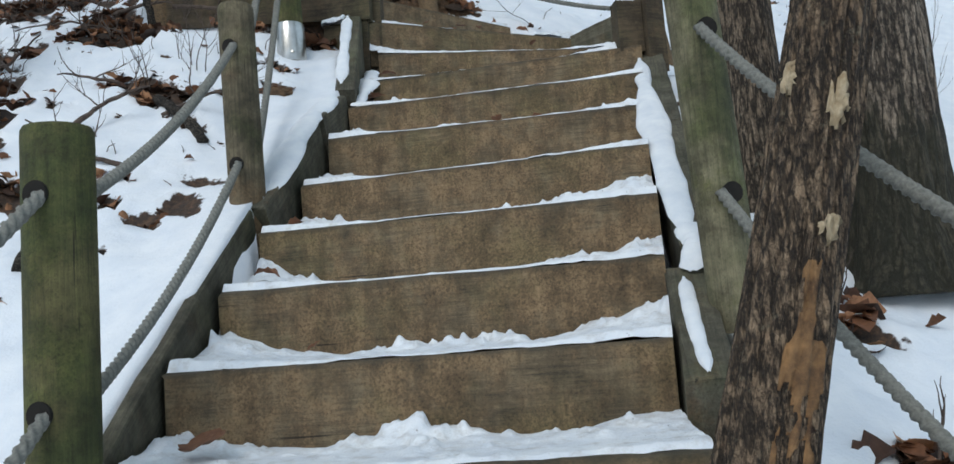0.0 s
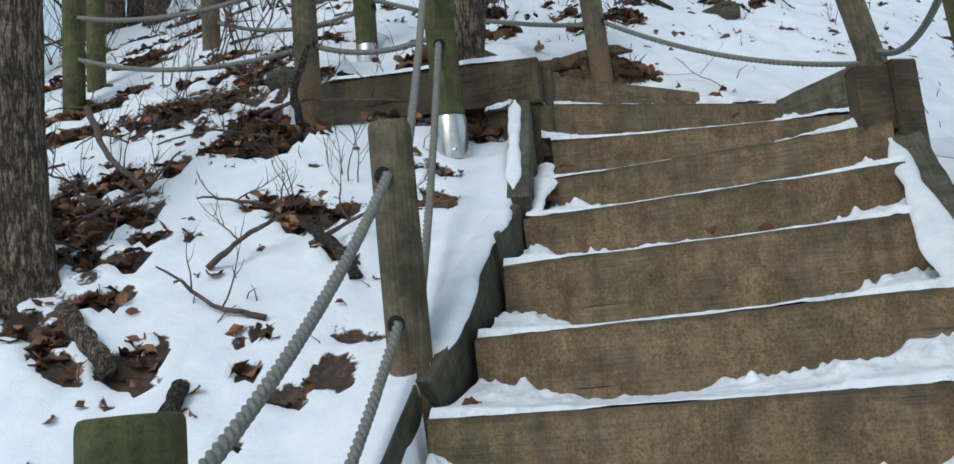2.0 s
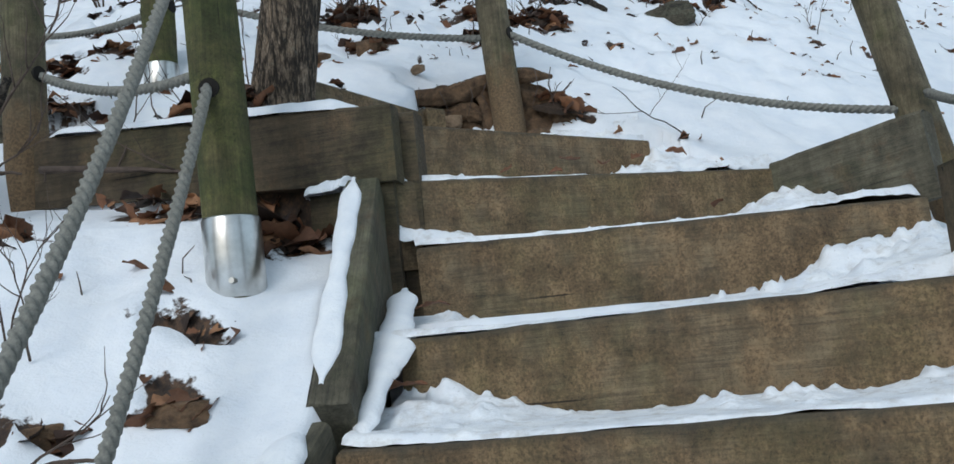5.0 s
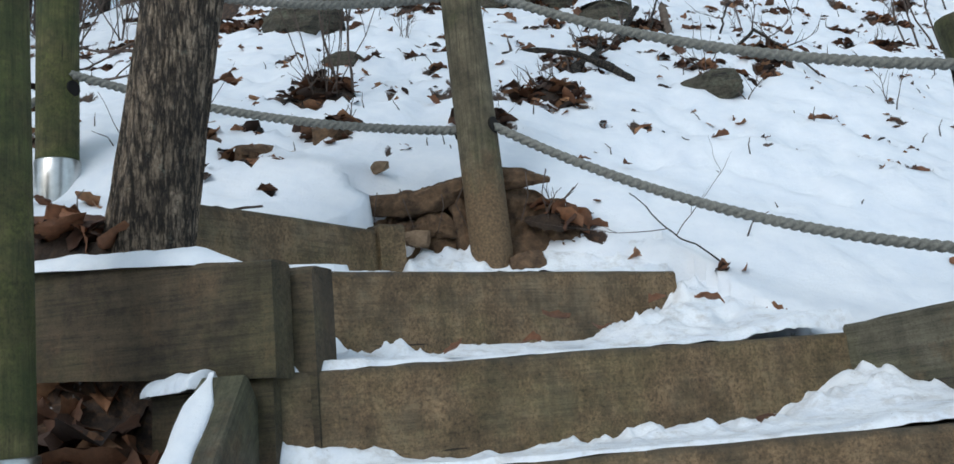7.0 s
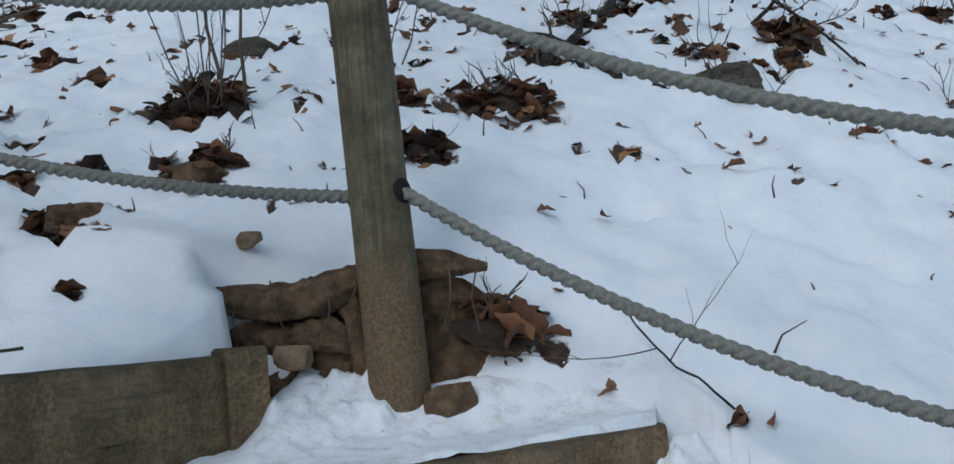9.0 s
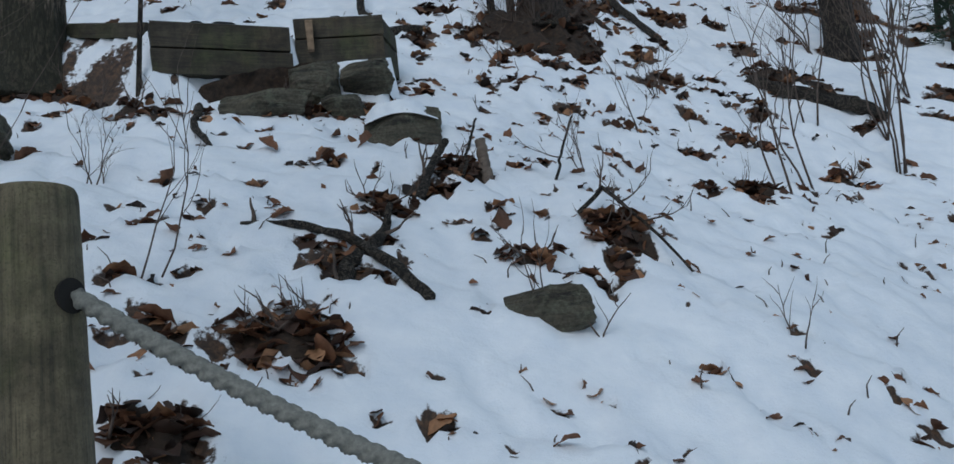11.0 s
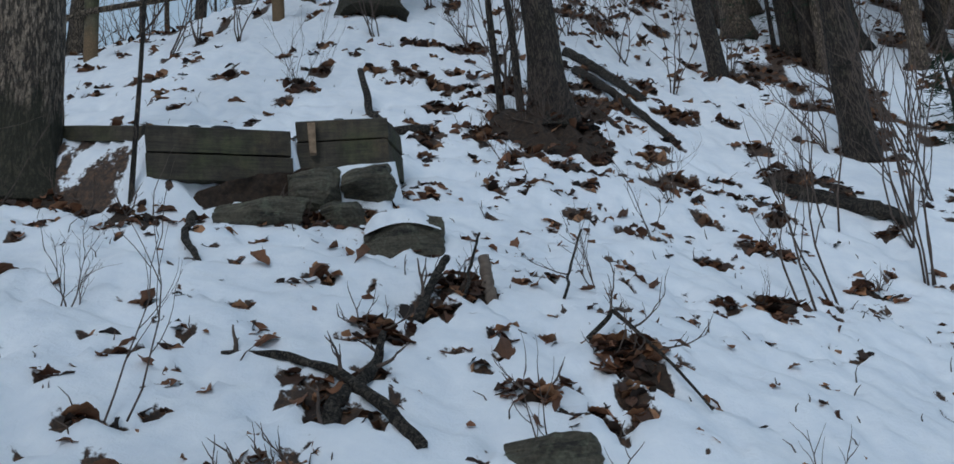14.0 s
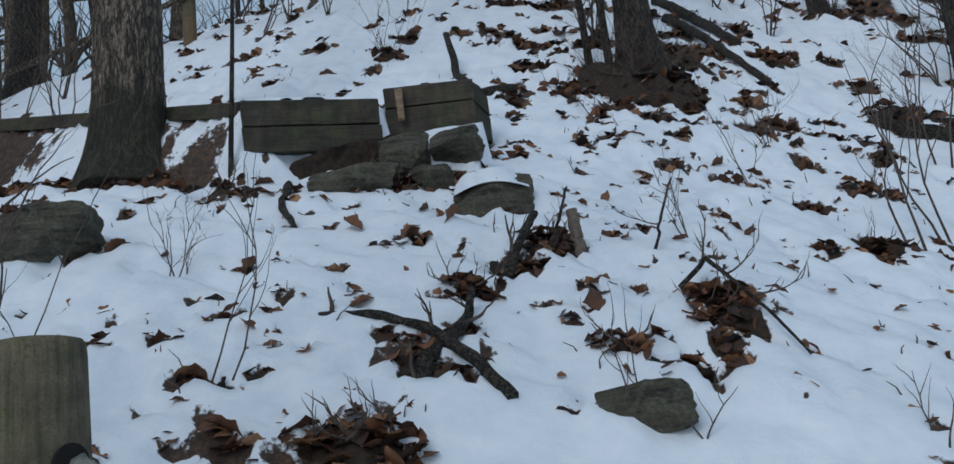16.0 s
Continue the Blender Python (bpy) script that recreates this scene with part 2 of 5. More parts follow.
def bark_material(name, lo, hi, moss=0.0, cells=(62, 62, 14), foot=0.0, flaky=0.45):
    """Furrowed bark: narrow plates parted by thin dark cracks. foot: height of a mossy foot; flaky: pale scales."""
    m, nt, b = mat(name, 0.95)
    def cracks(scale, width, depth):
        away = node(nt, "ShaderNodeMath")
        away.operation = "SUBTRACT"
        nt.links.new(noise_tex(nt, coords(nt, scale), 1.0, 5, 0.6), away.inputs[0])
        away.inputs[1].default_value = 0.5
        size = node(nt, "ShaderNodeMath")
        size.operation = "ABSOLUTE"
        nt.links.new(away.outputs[0], size.inputs[0])
        return ramp(nt, size.outputs[0], [(0.0, (depth, depth, depth)), (width * 0.35, (depth * 1.6, depth * 1.6, depth * 1.6)), (width, (1, 1, 1))])

    plates = cracks(cells, 0.085, 0.14)
    furrow = mixc(nt, 1.0, cracks((cells[0] * 1.7, cells[1] * 1.7, cells[2] * 1.9), 0.06, 0.32), cracks((cells[0] * 0.5, cells[0] * 0.5, cells[0] * 0.9), 0.022, 0.35), "MULTIPLY")
    fine = noise_tex(nt, coords(nt, (cells[0], cells[1], cells[2] * 2.0)), 2.6, 10, 0.8)
    p = world_pos(nt)
    col = ramp(nt, fine, [(0.28, tuple(c * 0.45 for c in lo)), (0.48, lo), (0.72, hi)])
    col = mixc(nt, 1.0, col, mixc(nt, plates, (0.06, 0.052, 0.045), (1.35, 1.35, 1.35)), "MULTIPLY")
    col = mixc(nt, 0.85, col, furrow, "MULTIPLY")
    col = mixc(nt, 0.8, col, ramp(nt, noise_tex(nt, p, 7, 7, 0.7), [(0.32, (0.5, 0.45, 0.40)), (0.66, (1.25, 1.2, 1.12))]), "MULTIPLY")
    pale = ramp(nt, noise_tex(nt, p, 38, 6, 0.7), [(0.60, (0, 0, 0)), (0.72, (flaky, flaky, flaky))])
    col = mixc(nt, pale, col, tuple(min(0.5, c * 1.5) for c in hi))
    if moss:
        f = ramp(nt, noise_tex(nt, p, 4, 7), [(0.5, (0, 0, 0)), (0.68, (moss, moss, moss))])
        col = mixc(nt, f, col, mixc(nt, plates, (0.012, 0.014, 0.006), (0.06, 0.065, 0.028)))
    if foot:
        sep = nt.nodes.new("ShaderNodeSeparateXYZ")
        nt.links.new(coords(nt), sep.inputs[0])
        up = node(nt, "ShaderNodeMath")
        up.operation = "MULTIPLY_ADD"
        nt.links.new(noise_tex(nt, coords(nt, (14, 14, 3)), 1.0, 7, 0.75), up.inputs[0])
        up.inputs[1].default_value = -1.6 * foot
        nt.links.new(sep.outputs[2], up.inputs[2])
        f = ramp(nt, up.outputs[0], [(0.0, (0.85, 0.85, 0.85)), (0.3 * foot, (0, 0, 0))])
        col = mixc(nt, f, col, mixc(nt, fine, (0.006, 0.006, 0.003), (0.045, 0.044, 0.022)))
    nt.links.new(col, b.inputs["Base Color"])
    bump(nt, b, mixc(nt, 0.35, mixc(nt, 0.5, plates, furrow), fine), 1.0, 0.014)
    return m


def leaf_material(name):
    m, nt, b = mat(name, 0.75)
    p = world_pos(nt)
    g = nt.nodes.new("ShaderNodeNewGeometry")
    col = ramp(nt, g.outputs["Random Per Island"], [(0.0, (0.016, 0.010, 0.007)), (0.3, (0.07, 0.034, 0.020)), (0.65, (0.21, 0.098, 0.050)), (1.0, (0.42, 0.235, 0.125))])
    oi = nt.nodes.new("ShaderNodeObjectInfo")
    col = mixc(nt, 0.7, col, ramp(nt, oi.outputs["Random"], [(0.0, (0.6, 0.55, 0.5)), (1.0, (1.5, 1.35, 1.25))]), "MULTIPLY")
    col = mixc(nt, 0.6, col, ramp(nt, noise_tex(nt, p, 70, 4), [(0.3, (0.45, 0.42, 0.4)), (0.7, (1.2, 1.15, 1.1))]), "MULTIPLY")
    nt.links.new(col, b.inputs["Base Color"])
    bump(nt, b, noise_tex(nt, p, 120, 3), 0.5, 0.003)
    return m


def plain_material(name, lo, hi, scale, rough=0.8, metal=0.0, bumps=0.3, dist=0.003):
    m, nt, b = mat(name, rough)
    p = world_pos(nt)
    f = noise_tex(nt, p, scale, 6, 0.65)
    nt.links.new(ramp(nt, f, [(0.3, lo), (0.7, hi)]), b.inputs["Base Color"])
    b.inputs["Metallic"].default_value = metal
    bump(nt, b, f, bumps, dist)
    return m


def rock_material(name):
    m, nt, b = mat(name, 0.9)
    p = world_pos(nt)
    lay = noise_tex(nt, world_pos(nt, (3, 3, 26)), 1.6, 7, 0.7)
    col = ramp(nt, lay, [(0.34, (0.012, 0.010, 0.008)), (0.45, (0.06, 0.052, 0.036)), (0.66, (0.13, 0.112, 0.078))])
    lich = ramp(nt, noise_tex(nt, p, 18, 8, 0.7), [(0.5, (0, 0, 0)), (0.66, (0.7, 0.7, 0.7))])
    col = mixc(nt, lich, col, (0.15, 0.155, 0.105))
    col = mixc(nt, 0.7, col, ramp(nt, noise_tex(nt, p, 90, 5), [(0.35, (0.45, 0.45, 0.45)), (0.6, (1.15, 1.15, 1.15))]), "MULTIPLY")
    nt.links.new(col, b.inputs["Base Color"])
    bump(nt, b, mixc(nt, 0.4, lay, noise_tex(nt, p, 40, 6)), 1.0, 0.03)
    return m


M_GROUND = snow_soil_material("snow_and_leaf_mould")
M_SNOW = snow_material("fresh_snow")
M_TREAD = snow_material("trodden_snow", 0.55)
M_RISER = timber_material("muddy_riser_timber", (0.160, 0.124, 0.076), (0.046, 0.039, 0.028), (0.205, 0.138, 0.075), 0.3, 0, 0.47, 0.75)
M_SIDE = timber_material("grey_green_timber", (0.105, 0.098, 0.07), (0.035, 0.034, 0.026), (0.13, 0.085, 0.048), 0.35, 0, 0.62)
M_BOX = timber_material("dark_weathered_timber", (0.084, 0.063, 0.038), (0.024, 0.019, 0.013), (0.13, 0.085, 0.045), 0.3, 0, 0.6)
M_PLANT = timber_material("dark_planter_timber", (0.05, 0.042, 0.029), (0.016, 0.014, 0.011), (0.07, 0.052, 0.03), 0.45, 0, 0.6)
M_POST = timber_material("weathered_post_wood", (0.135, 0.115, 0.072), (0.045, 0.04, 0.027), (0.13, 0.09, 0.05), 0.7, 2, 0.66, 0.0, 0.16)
M_POSTG = timber_material("mossy_post_wood", (0.115, 0.105, 0.042), (0.03, 0.032, 0.013), (0.07, 0.078, 0.02), 0.9, 2, 0.5)
M_POSTP = timber_material("pale_mossy_post_wood", (0.185, 0.17, 0.105), (0.06, 0.056, 0.034), (0.10, 0.10, 0.035), 0.75, 2, 0.6)
M_BARK = bark_material("grey_brown_bark", (0.21, 0.162, 0.118), (0.40, 0.325, 0.25), cells=(48, 48, 9), flaky=0.3)
M_BARKW = bark_material("flaking_bark", (0.21, 0.148, 0.098), (0.40, 0.30, 0.205), cells=(52, 52, 13), flaky=0.35)
M_BARKM = bark_material("mossy_footed_bark", (0.21, 0.168, 0.13), (0.40, 0.33, 0.265), cells=(36, 36, 7), foot=0.42, flaky=0.3)
M_BARKD = bark_material("dark_wet_bark", (0.06, 0.046, 0.036), (0.15, 0.118, 0.092), 0.3, (50, 50, 12))
M_BRANCH = bark_material("fallen_branch_bark", (0.075, 0.062, 0.05), (0.19, 0.16, 0.125), 0.0, (60, 60, 60))
M_BAREWOOD = plain_material("bare_rotting_wood", (0.035, 0.017, 0.010), (0.33, 0.18, 0.075), 26, 0.9, 0, 1.0, 0.010)
M_TWIG = plain_material("bare_twig_bark", (0.045, 0.03, 0.024), (0.13, 0.095, 0.075), 30, 0.9)
M_TWIGP = plain_material("pale_twig_bark", (0.09, 0.065, 0.05), (0.21, 0.165, 0.13), 30, 0.9)
M_FUNGUS = plain_material("pale_bracket_crust", (0.30, 0.21, 0.11), (0.62, 0.50, 0.34), 60, 0.9, 0, 1.0, 0.008)
M_LEAF = leaf_material("dead_leaf")
M_ROPE = plain_material("grey_rope_fibre", (0.125, 0.128, 0.113), (0.27, 0.265, 0.235), 140, 0.9, 0, 0.6, 0.002)
M_ROCK = rock_material("lichened_rock")
M_ROOT = plain_material("muddy_root_wood", (0.035, 0.021, 0.013), (0.20, 0.12, 0.065), 34, 0.95, 0, 1.0, 0.012)
M_TAN = plain_material("tan_stone", (0.13, 0.085, 0.05), (0.32, 0.22, 0.14), 40, 0.9, 0, 0.6, 0.006)
# mould of the leaf heaps; also paints the shaded gap under the planter
M_MOULD_GAP = plain_material("leaf_mould_and_gap_shade", (0.010, 0.007, 0.005), (0.06, 0.036, 0.022), 38, 0.95, 0, 1.0, 0.012)
M_STEEL = plain_material("galvanised_steel", (0.5, 0.5, 0.48), (0.72, 0.72, 0.7), 25, 0.28, 1.0, 0.08, 0.001)
M_HOLE_SHADE = plain_material("hole_shade", (0.008, 0.007, 0.006), (0.016, 0.013, 0.01), 40, 1.0)
M_PINE = plain_material("pine_needles", (0.012, 0.026, 0.014), (0.03, 0.055, 0.028), 60, 0.8)

# ---- plan of the steps: left end, right end, height of the top edge ----
STEPS = [
    ((-0.60, 0.70), (0.52, 0.68), -0.08),
    ((-0.60, 1.03), (0.52, 1.00), 0.11),
    ((-0.60, 1.36), (0.52, 1.33), 0.30),
    ((-0.60, 1.69), (0.52, 1.66), 0.49),
    ((-0.60, 2.02), (0.52, 1.99), 0.68),
    ((-0.61, 2.35), (0.52, 2.32), 0.873),
    ((-0.62, 2.69), (0.51, 2.645), 1.063),
    ((-0.61, 3.03), (0.55, 2.94), 1.258),
    ((-0.605, 3.355), (0.585, 3.205), 1.452),
    ((-0.55, 3.68), (0.61, 3.48), 1.648),
    ((-0.53, 4.01), (0.68, 3.92), 1.881),
    ((-0.50, 4.305), (0.71, 4.18), 2.075),
    ((-0.45, 4.602), (0.75, 4.44), 2.267),
    ((-0.465, 4.928), (0.84, 5.22), 2.502),
    ((-0.555, 4.929), (0.56, 5.55), 2.684),
    ((-0.62, 5.083), (0.18, 5.845), 2.893),
    ((-0.83, 5.10), (-0.57, 5.72), 3.075),
]


def nosing(y):
    return np.interp(y, [-6, 0.7, 2.69, 3.03, 3.355, 3.68, 4.01, 4.305, 4.6], [-3.9, -0.08, 1.063, 1.258, 1.452, 1.648, 1.881, 2.075, 2.267])


def hill(x, y):
    """The lie of the land without its small bumps."""
    x, y = np.asarray(x, float), np.asarray(y, float)
    cx, cy = np.clip(x, -1.8, 2.0), np.clip(y, 3.0, 9.0)
    z = -2.139 - 0.581 * cx + 1.031 * cy - 0.048 * cx * cx + 0.035 * cx * cy - 0.025 * cy * cy
    z = z - 0.25 * np.maximum(0, x - 2.0) * (1 - 0.8 * sstep(6, 30, x))
    crest = 17.5 + 0.95 * np.clip(x, -8, 8)
    up = np.maximum(0, y - 9.0)
    top = np.maximum(1.5, crest - 9.0)
    over = np.clip((up - top) / 1.2, -30, 30)
    z = z + 0.80 * (up - 1.2 * np.where(up > top + 30, (up - top) / 1.2, np.log1p(np.exp(over)))) + 0.02 * up
    z = z + 0.72 * np.minimum(0, np.maximum(y, -8) - 3.0)
    z = z - 0.4 * np.maximum(0, -3.6 - x) * (1 - sstep(5.5, 9.0, y)) * (1 - 0.7 * sstep(6, 40, -x))
    right = nosing(np.minimum(y, 6)) - 0.10 + 0.62 * np.maximum(0, np.minimum(y, 6) - 4.6) - 0.22 * (x - 0.7)
    w = sstep(0.2, 0.6, x) * (1 - sstep(4.9, 5.9, y)) * (1 - sstep(3, 8, x))
    return z * (1 - w) + right * w


def bumps_at(x, y):
    far = 1 + 2.0 * sstep(10, 18, y)
    upper = 0.55 + 0.45 * sstep(5.8, 6.6, y)
    pits = np.maximum(0, vnoise(x * 6.5 + 2, y * 8.5, 41) - 0.30) + 0.6 * np.maximum(0, vnoise(x * 14, y * 17 + 5, 43) - 0.35)
    return (0.035 * fbm(x * 0.9 + 3, y * 0.9, 3) + upper * (0.030 * fbm(x * 3.8, y * 4.4, 5, 3) + 0.009 * fbm(x * 11, y * 11, 8, 3) - 0.075 * pits)) * far


def ground_z(x, y):
    return float(hill(x, y) + bumps_at(np.asarray(x, float), np.asarray(y, float)))

# ---- bare patches in the snow: x, y, radius ----
BARE_LEFT = [(-0.80, 4.30, 0.05), (-1.02, 4.22, 0.035), (-1.08, 3.98, 0.05), (-0.90, 3.92, 0.02), (-2.26, 5.10, 0.33), (-2.15, 4.33, 0.22), (-1.67, 4.45, 0.15), (-1.29, 4.13, 0.15), (-1.71, 3.79, 0.06), (-1.57, 3.93, 0.03), (-1.77, 3.44, 0.08), (-2.05, 4.0, 0.22), (-1.95, 3.75, 0.12), (-2.4, 4.1, 0.2), (-1.5, 4.62, 0.12),
             (-1.72, 3.56, 0.07), (-1.22, 3.32, 0.03), (-1.01, 3.45, 0.055), (-0.91, 3.51, 0.06), (-0.88, 3.65, 0.05), (-1.21, 3.60, 0.025), (-1.14, 3.62, 0.03),
             (-0.84, 4.48, 0.065), (-1.65, 3.37, 0.05), (-1.79, 4.72, 0.16), (-1.45, 3.42, 0.07), (-0.80, 4.92, 0.19), (-1.15, 4.86, 0.08), (-2.9, 4.9, 0.2)]
BARE_MID = [(-1.35, 6.19, 0.05), (-1.48, 6.63, 0.08), (-1.04, 5.88, 0.07), (-0.95, 5.97, 0.05), (-1.12, 6.10, 0.05), (-0.88, 5.70, 0.025), (-1.33, 7.02, 0.06), (-0.98, 7.02, 0.04), (-1.21, 5.98, 0.04), (-0.70, 7.23, 0.04), (-0.82, 7.05, 0.035), (-1.6, 6.3, 0.07), (-1.75, 6.75, 0.09), (-1.3, 6.45, 0.035), (-0.62, 6.12, 0.03), (-0.75, 6.55, 0.03), (-0.09, 7.11, 0.09), (-0.16, 7.16, 0.06), (-0.03, 7.29, 0.05), (-1.05, 6.44, 0.12), (-0.87, 6.17, 0.085), (-0.58, 6.32, 0.035), (-0.36, 6.49, 0.04), (-0.22, 6.78, 0.13), (0.20, 7.89, 0.11), (0.70, 7.56, 0.10),
            (0.15, 6.65, 0.045), (-1.02, 5.86, 0.065), (-1.12, 5.72, 0.055), (-1.31, 6.15, 0.03), (-1.31, 5.80, 0.04), (1.41, 8.37, 0.12), (0.41, 5.75, 0.025),
            (0.08, 5.89, 0.014), (-0.03, 6.43, 0.018), (-0.30, 5.98, 0.07), (-0.08, 5.98, 0.07), (0.30, 5.86, 0.03), (0.95, 3.9, 0.10), (0.95, 4.6, 0.12),
            (1.25, 2.6, 0.09), (1.05, 3.35, 0.07), (0.88, 3.3, 0.10), (0.90, 3.6, 0.12), (0.95, 4.2, 0.12), (0.97, 2.9, 0.08), (0.85, 2.1, 0.10), (1.0, 1.8, 0.07)]
BARE_UP = [(-0.47, 7.55, 0.04), (-0.28, 7.80, 0.06), (-0.61, 6.92, 0.07), (-0.52, 6.76, 0.085), (-0.24, 6.79, 0.15), (-0.40, 6.42, 0.10), (-0.46, 7.13, 0.03), (-0.30, 7.03, 0.02), (-0.59, 7.30, 0.035),
           (-0.68, 7.25, 0.028), (-0.22, 7.21, 0.05), (-0.05, 7.56, 0.045), (0.09, 7.73, 0.095), (0.23, 7.74, 0.055), (0.44, 7.72, 0.04), (0.32, 7.61, 0.035), (0.72, 7.67, 0.11),
           (0.57, 7.33, 0.043), (0.65, 7.36, 0.05), (1.05, 7.52, 0.035), (1.38, 8.01, 0.03), (0.99, 8.06, 0.045), (1.47, 8.52, 0.11), (1.78, 8.74, 0.07), (1.22, 8.35, 0.05),
           (1.09, 8.99, 0.07), (-1.19, 7.87, 0.045), (-1.26, 7.56, 0.055), (-1.75, 8.40, 0.30), (-1.35, 8.36, 0.16), (-0.55, 8.38, 0.20), (-0.22, 8.46, 0.18), (-2.3, 8.3, 0.2)]
BARE_FAR = [(1.46, 9.84, 0.07), (1.47, 9.37, 0.11), (1.68, 9.15, 0.10), (2.28, 10.18, 0.25), (1.57, 10.41, 0.09), (0.30, 9.89, 0.10), (0.01, 9.67, 0.10), (-0.24, 9.78, 0.10),
            (0.07, 10.74, 0.18), (-0.89, 10.42, 0.10), (0.70, 10.20, 0.34), (2.54, 12.44, 0.17), (3.64, 13.82, 0.37), (0.33, 11.79, 0.2), (-0.19, 10.94, 0.13), (-0.14, 11.75, 0.2),
            (3.47, 11.85, 0.34), (3.76, 11.46, 0.15), (-1.85, 10.91, 0.09), (-3.27, 12.65, 0.12), (-1.39, 10.60, 0.09), (0.64, 10.75, 0.2), (1.2, 10.9, 0.25)]
for k in range(900):
    yy = 9.6 + 9.5 * R3.random() ** 1.3
    xx = R3.uniform(-0.62, 0.85) * (yy - 3.5)
    dense = 0.6 + 0.9 * (xx > 0)
    if R3.random() < 0.55 * dense:
        BARE_FAR.append((xx, yy, R3.uniform(0.03, 0.11) * (1 + 0.08 * (yy - 9))))
for k in range(260):
    yy = R3.uniform(8.9, 15.5)
    BARE_FAR.append((R3.uniform(-0.5, 0.35) * (yy - 4.8), yy, R3.uniform(0.03, 0.075)))
for k in range(560):
    BARE_UP.append((R3.uniform(-2.2, 2.6), R3.uniform(6.6, 9.6), R3.uniform(0.009, 0.036)))
for k in range(90):
    BARE_FAR.append((R3.uniform(1.5, 9.0), R3.uniform(12.0, 19.0), R3.uniform(0.12, 0.4)))
for k in range(120):
    BARE_LEFT.append((R3.uniform(-3.4, -0.95), R3.uniform(3.0, 5.6), R3.uniform(0.010, 0.04)))
for k in range(85):
    BARE_LEFT.append((R3.uniform(-5.5, -1.9), R3.uniform(5.3, 10.0), R3.uniform(0.05, 0.22)))
BARE_LEFT = [(x, y, r * 1.25) for x, y, r in BARE_LEFT]
BARE = np.array(BARE_LEFT + BARE_MID + BARE_UP + BARE_FAR)


# ---- ground ----
def spaced(lo, hi, step, reach):
    core = np.arange(lo, hi + step / 2, step)
    grow, out = [], step
    at = 0.0
    while at < reach:
        out *= 1.13
        at += out
        grow.append(at)
    grow = np.array(grow)
    return np.concatenate([lo - grow[::-1], core, hi + grow])


def stair_edges(y):
    ys = [s[0][1] for s in STEPS[:13]]
    left = np.interp(y, ys, [s[0][0] for s in STEPS[:13]]) - 0.038
    left = np.where(y > 4.3, np.interp(y, [4.3, 4.88], [-0.52, -0.615]), left)
    right = np.interp(y, [s[1][1] for s in STEPS[:13]], [s[1][0] for s in STEPS[:13]]) + 0.05
    return left, right


gx, gy = spaced(-2.6, 2.4, 0.026, 380), spaced(1.9, 10.2, 0.026, 420)
X, Y = np.meshgrid(gx, gy, indexing="ij")
Z = hill(X, Y) + bumps_at(X, Y)
bare = np.zeros_like(X)
wx, wy = X + 0.05 * fbm(X * 8, Y * 8, 21, 4), Y + 0.04 * fbm(X * 8, Y * 8, 31, 4)
ragged = 0.42 * fbm(X * 13, Y * 17, 61, 3) - 0.10
for bx, by, br in BARE:
    i0, i1 = np.searchsorted(gx, [bx - 2.2 * br - 0.1, bx + 2.2 * br + 0.1])
    j0, j1 = np.searchsorted(gy, [by - 2.2 * br - 0.1, by + 2.2 * br + 0.1])
    sub = (slice(i0, i1), slice(j0, j1))
    d = np.hypot((wx[sub] - bx) * 0.9, (wy[sub] - by) * 1.5) / br
    bare[sub] = np.maximum(bare[sub], np.clip(1.45 - d * 0.95 + ragged[sub] * min(1.0, br / 0.06), 0, 1))
Z = Z + 0.020 * sstep(0.0, 0.25, bare) * (1 - sstep(0.25, 0.5, bare)) - 0.030 * sstep(0.40, 0.80, bare)
L, Rt = stair_edges(Y)


def in_poly(px, py, poly):
    """Whether plan points lie in a polygon."""
    hit = np.zeros(px.shape, bool)
    for (ax, ay), (cx, cy) in zip(poly, poly[1:] + poly[:1]):
        cross = ((ay > py) != (cy > py)) & (px < (cx - ax) * (py - ay) / (cy - ay + 1e-12) + ax)
        hit ^= cross
    return hit


# the bank is packed up against the boards beside the steps
top_l = np.interp(Y, [1.5, 2.34, 3.42, 4.0, 4.31, 4.6, 4.88], [0.30, 0.85, 1.53, 1.94, 2.13, 2.38, 2.47])
near_l = sstep(0.55, 0.02, L - X) * (X < L) * (Y < 5.0)
Z = Z + np.maximum(0, top_l + 0.014 - Z) * near_l
near_r = sstep(0.5, 0.02, X - Rt) * (X > Rt) * (Y < 4.6)
Z = Z + np.maximum(0, nosing(Y) - 0.09 - Z) * near_r
inside = (X > L) & (X < Rt) & (Y < 4.75)
Z = np.where(inside, np.minimum(Z, nosing(Y) - 0.34), Z)
Z = np.where(in_poly(X, Y, [(-0.585, 4.5), (0.80, 4.5), (0.92, 5.20), (0.58, 5.57), (-0.61, 4.98)]), np.minimum(Z, 2.30), Z)
Z = np.where(in_poly(X, Y, [(-0.64, 4.93), (-0.50, 4.95), (0.60, 5.54), (0.20, 5.90), (-0.64, 5.11)]), np.minimum(Z, 2.60), Z)
Z = np.where(in_poly(X, Y, [(-0.57, 5.10), (0.22, 5.88), (-0.08, 5.90), (-0.40, 5.88), (-0.60, 5.87), (-0.622, 5.72), (-0.88, 5.06)]), np.minimum(Z, 2.86), Z)
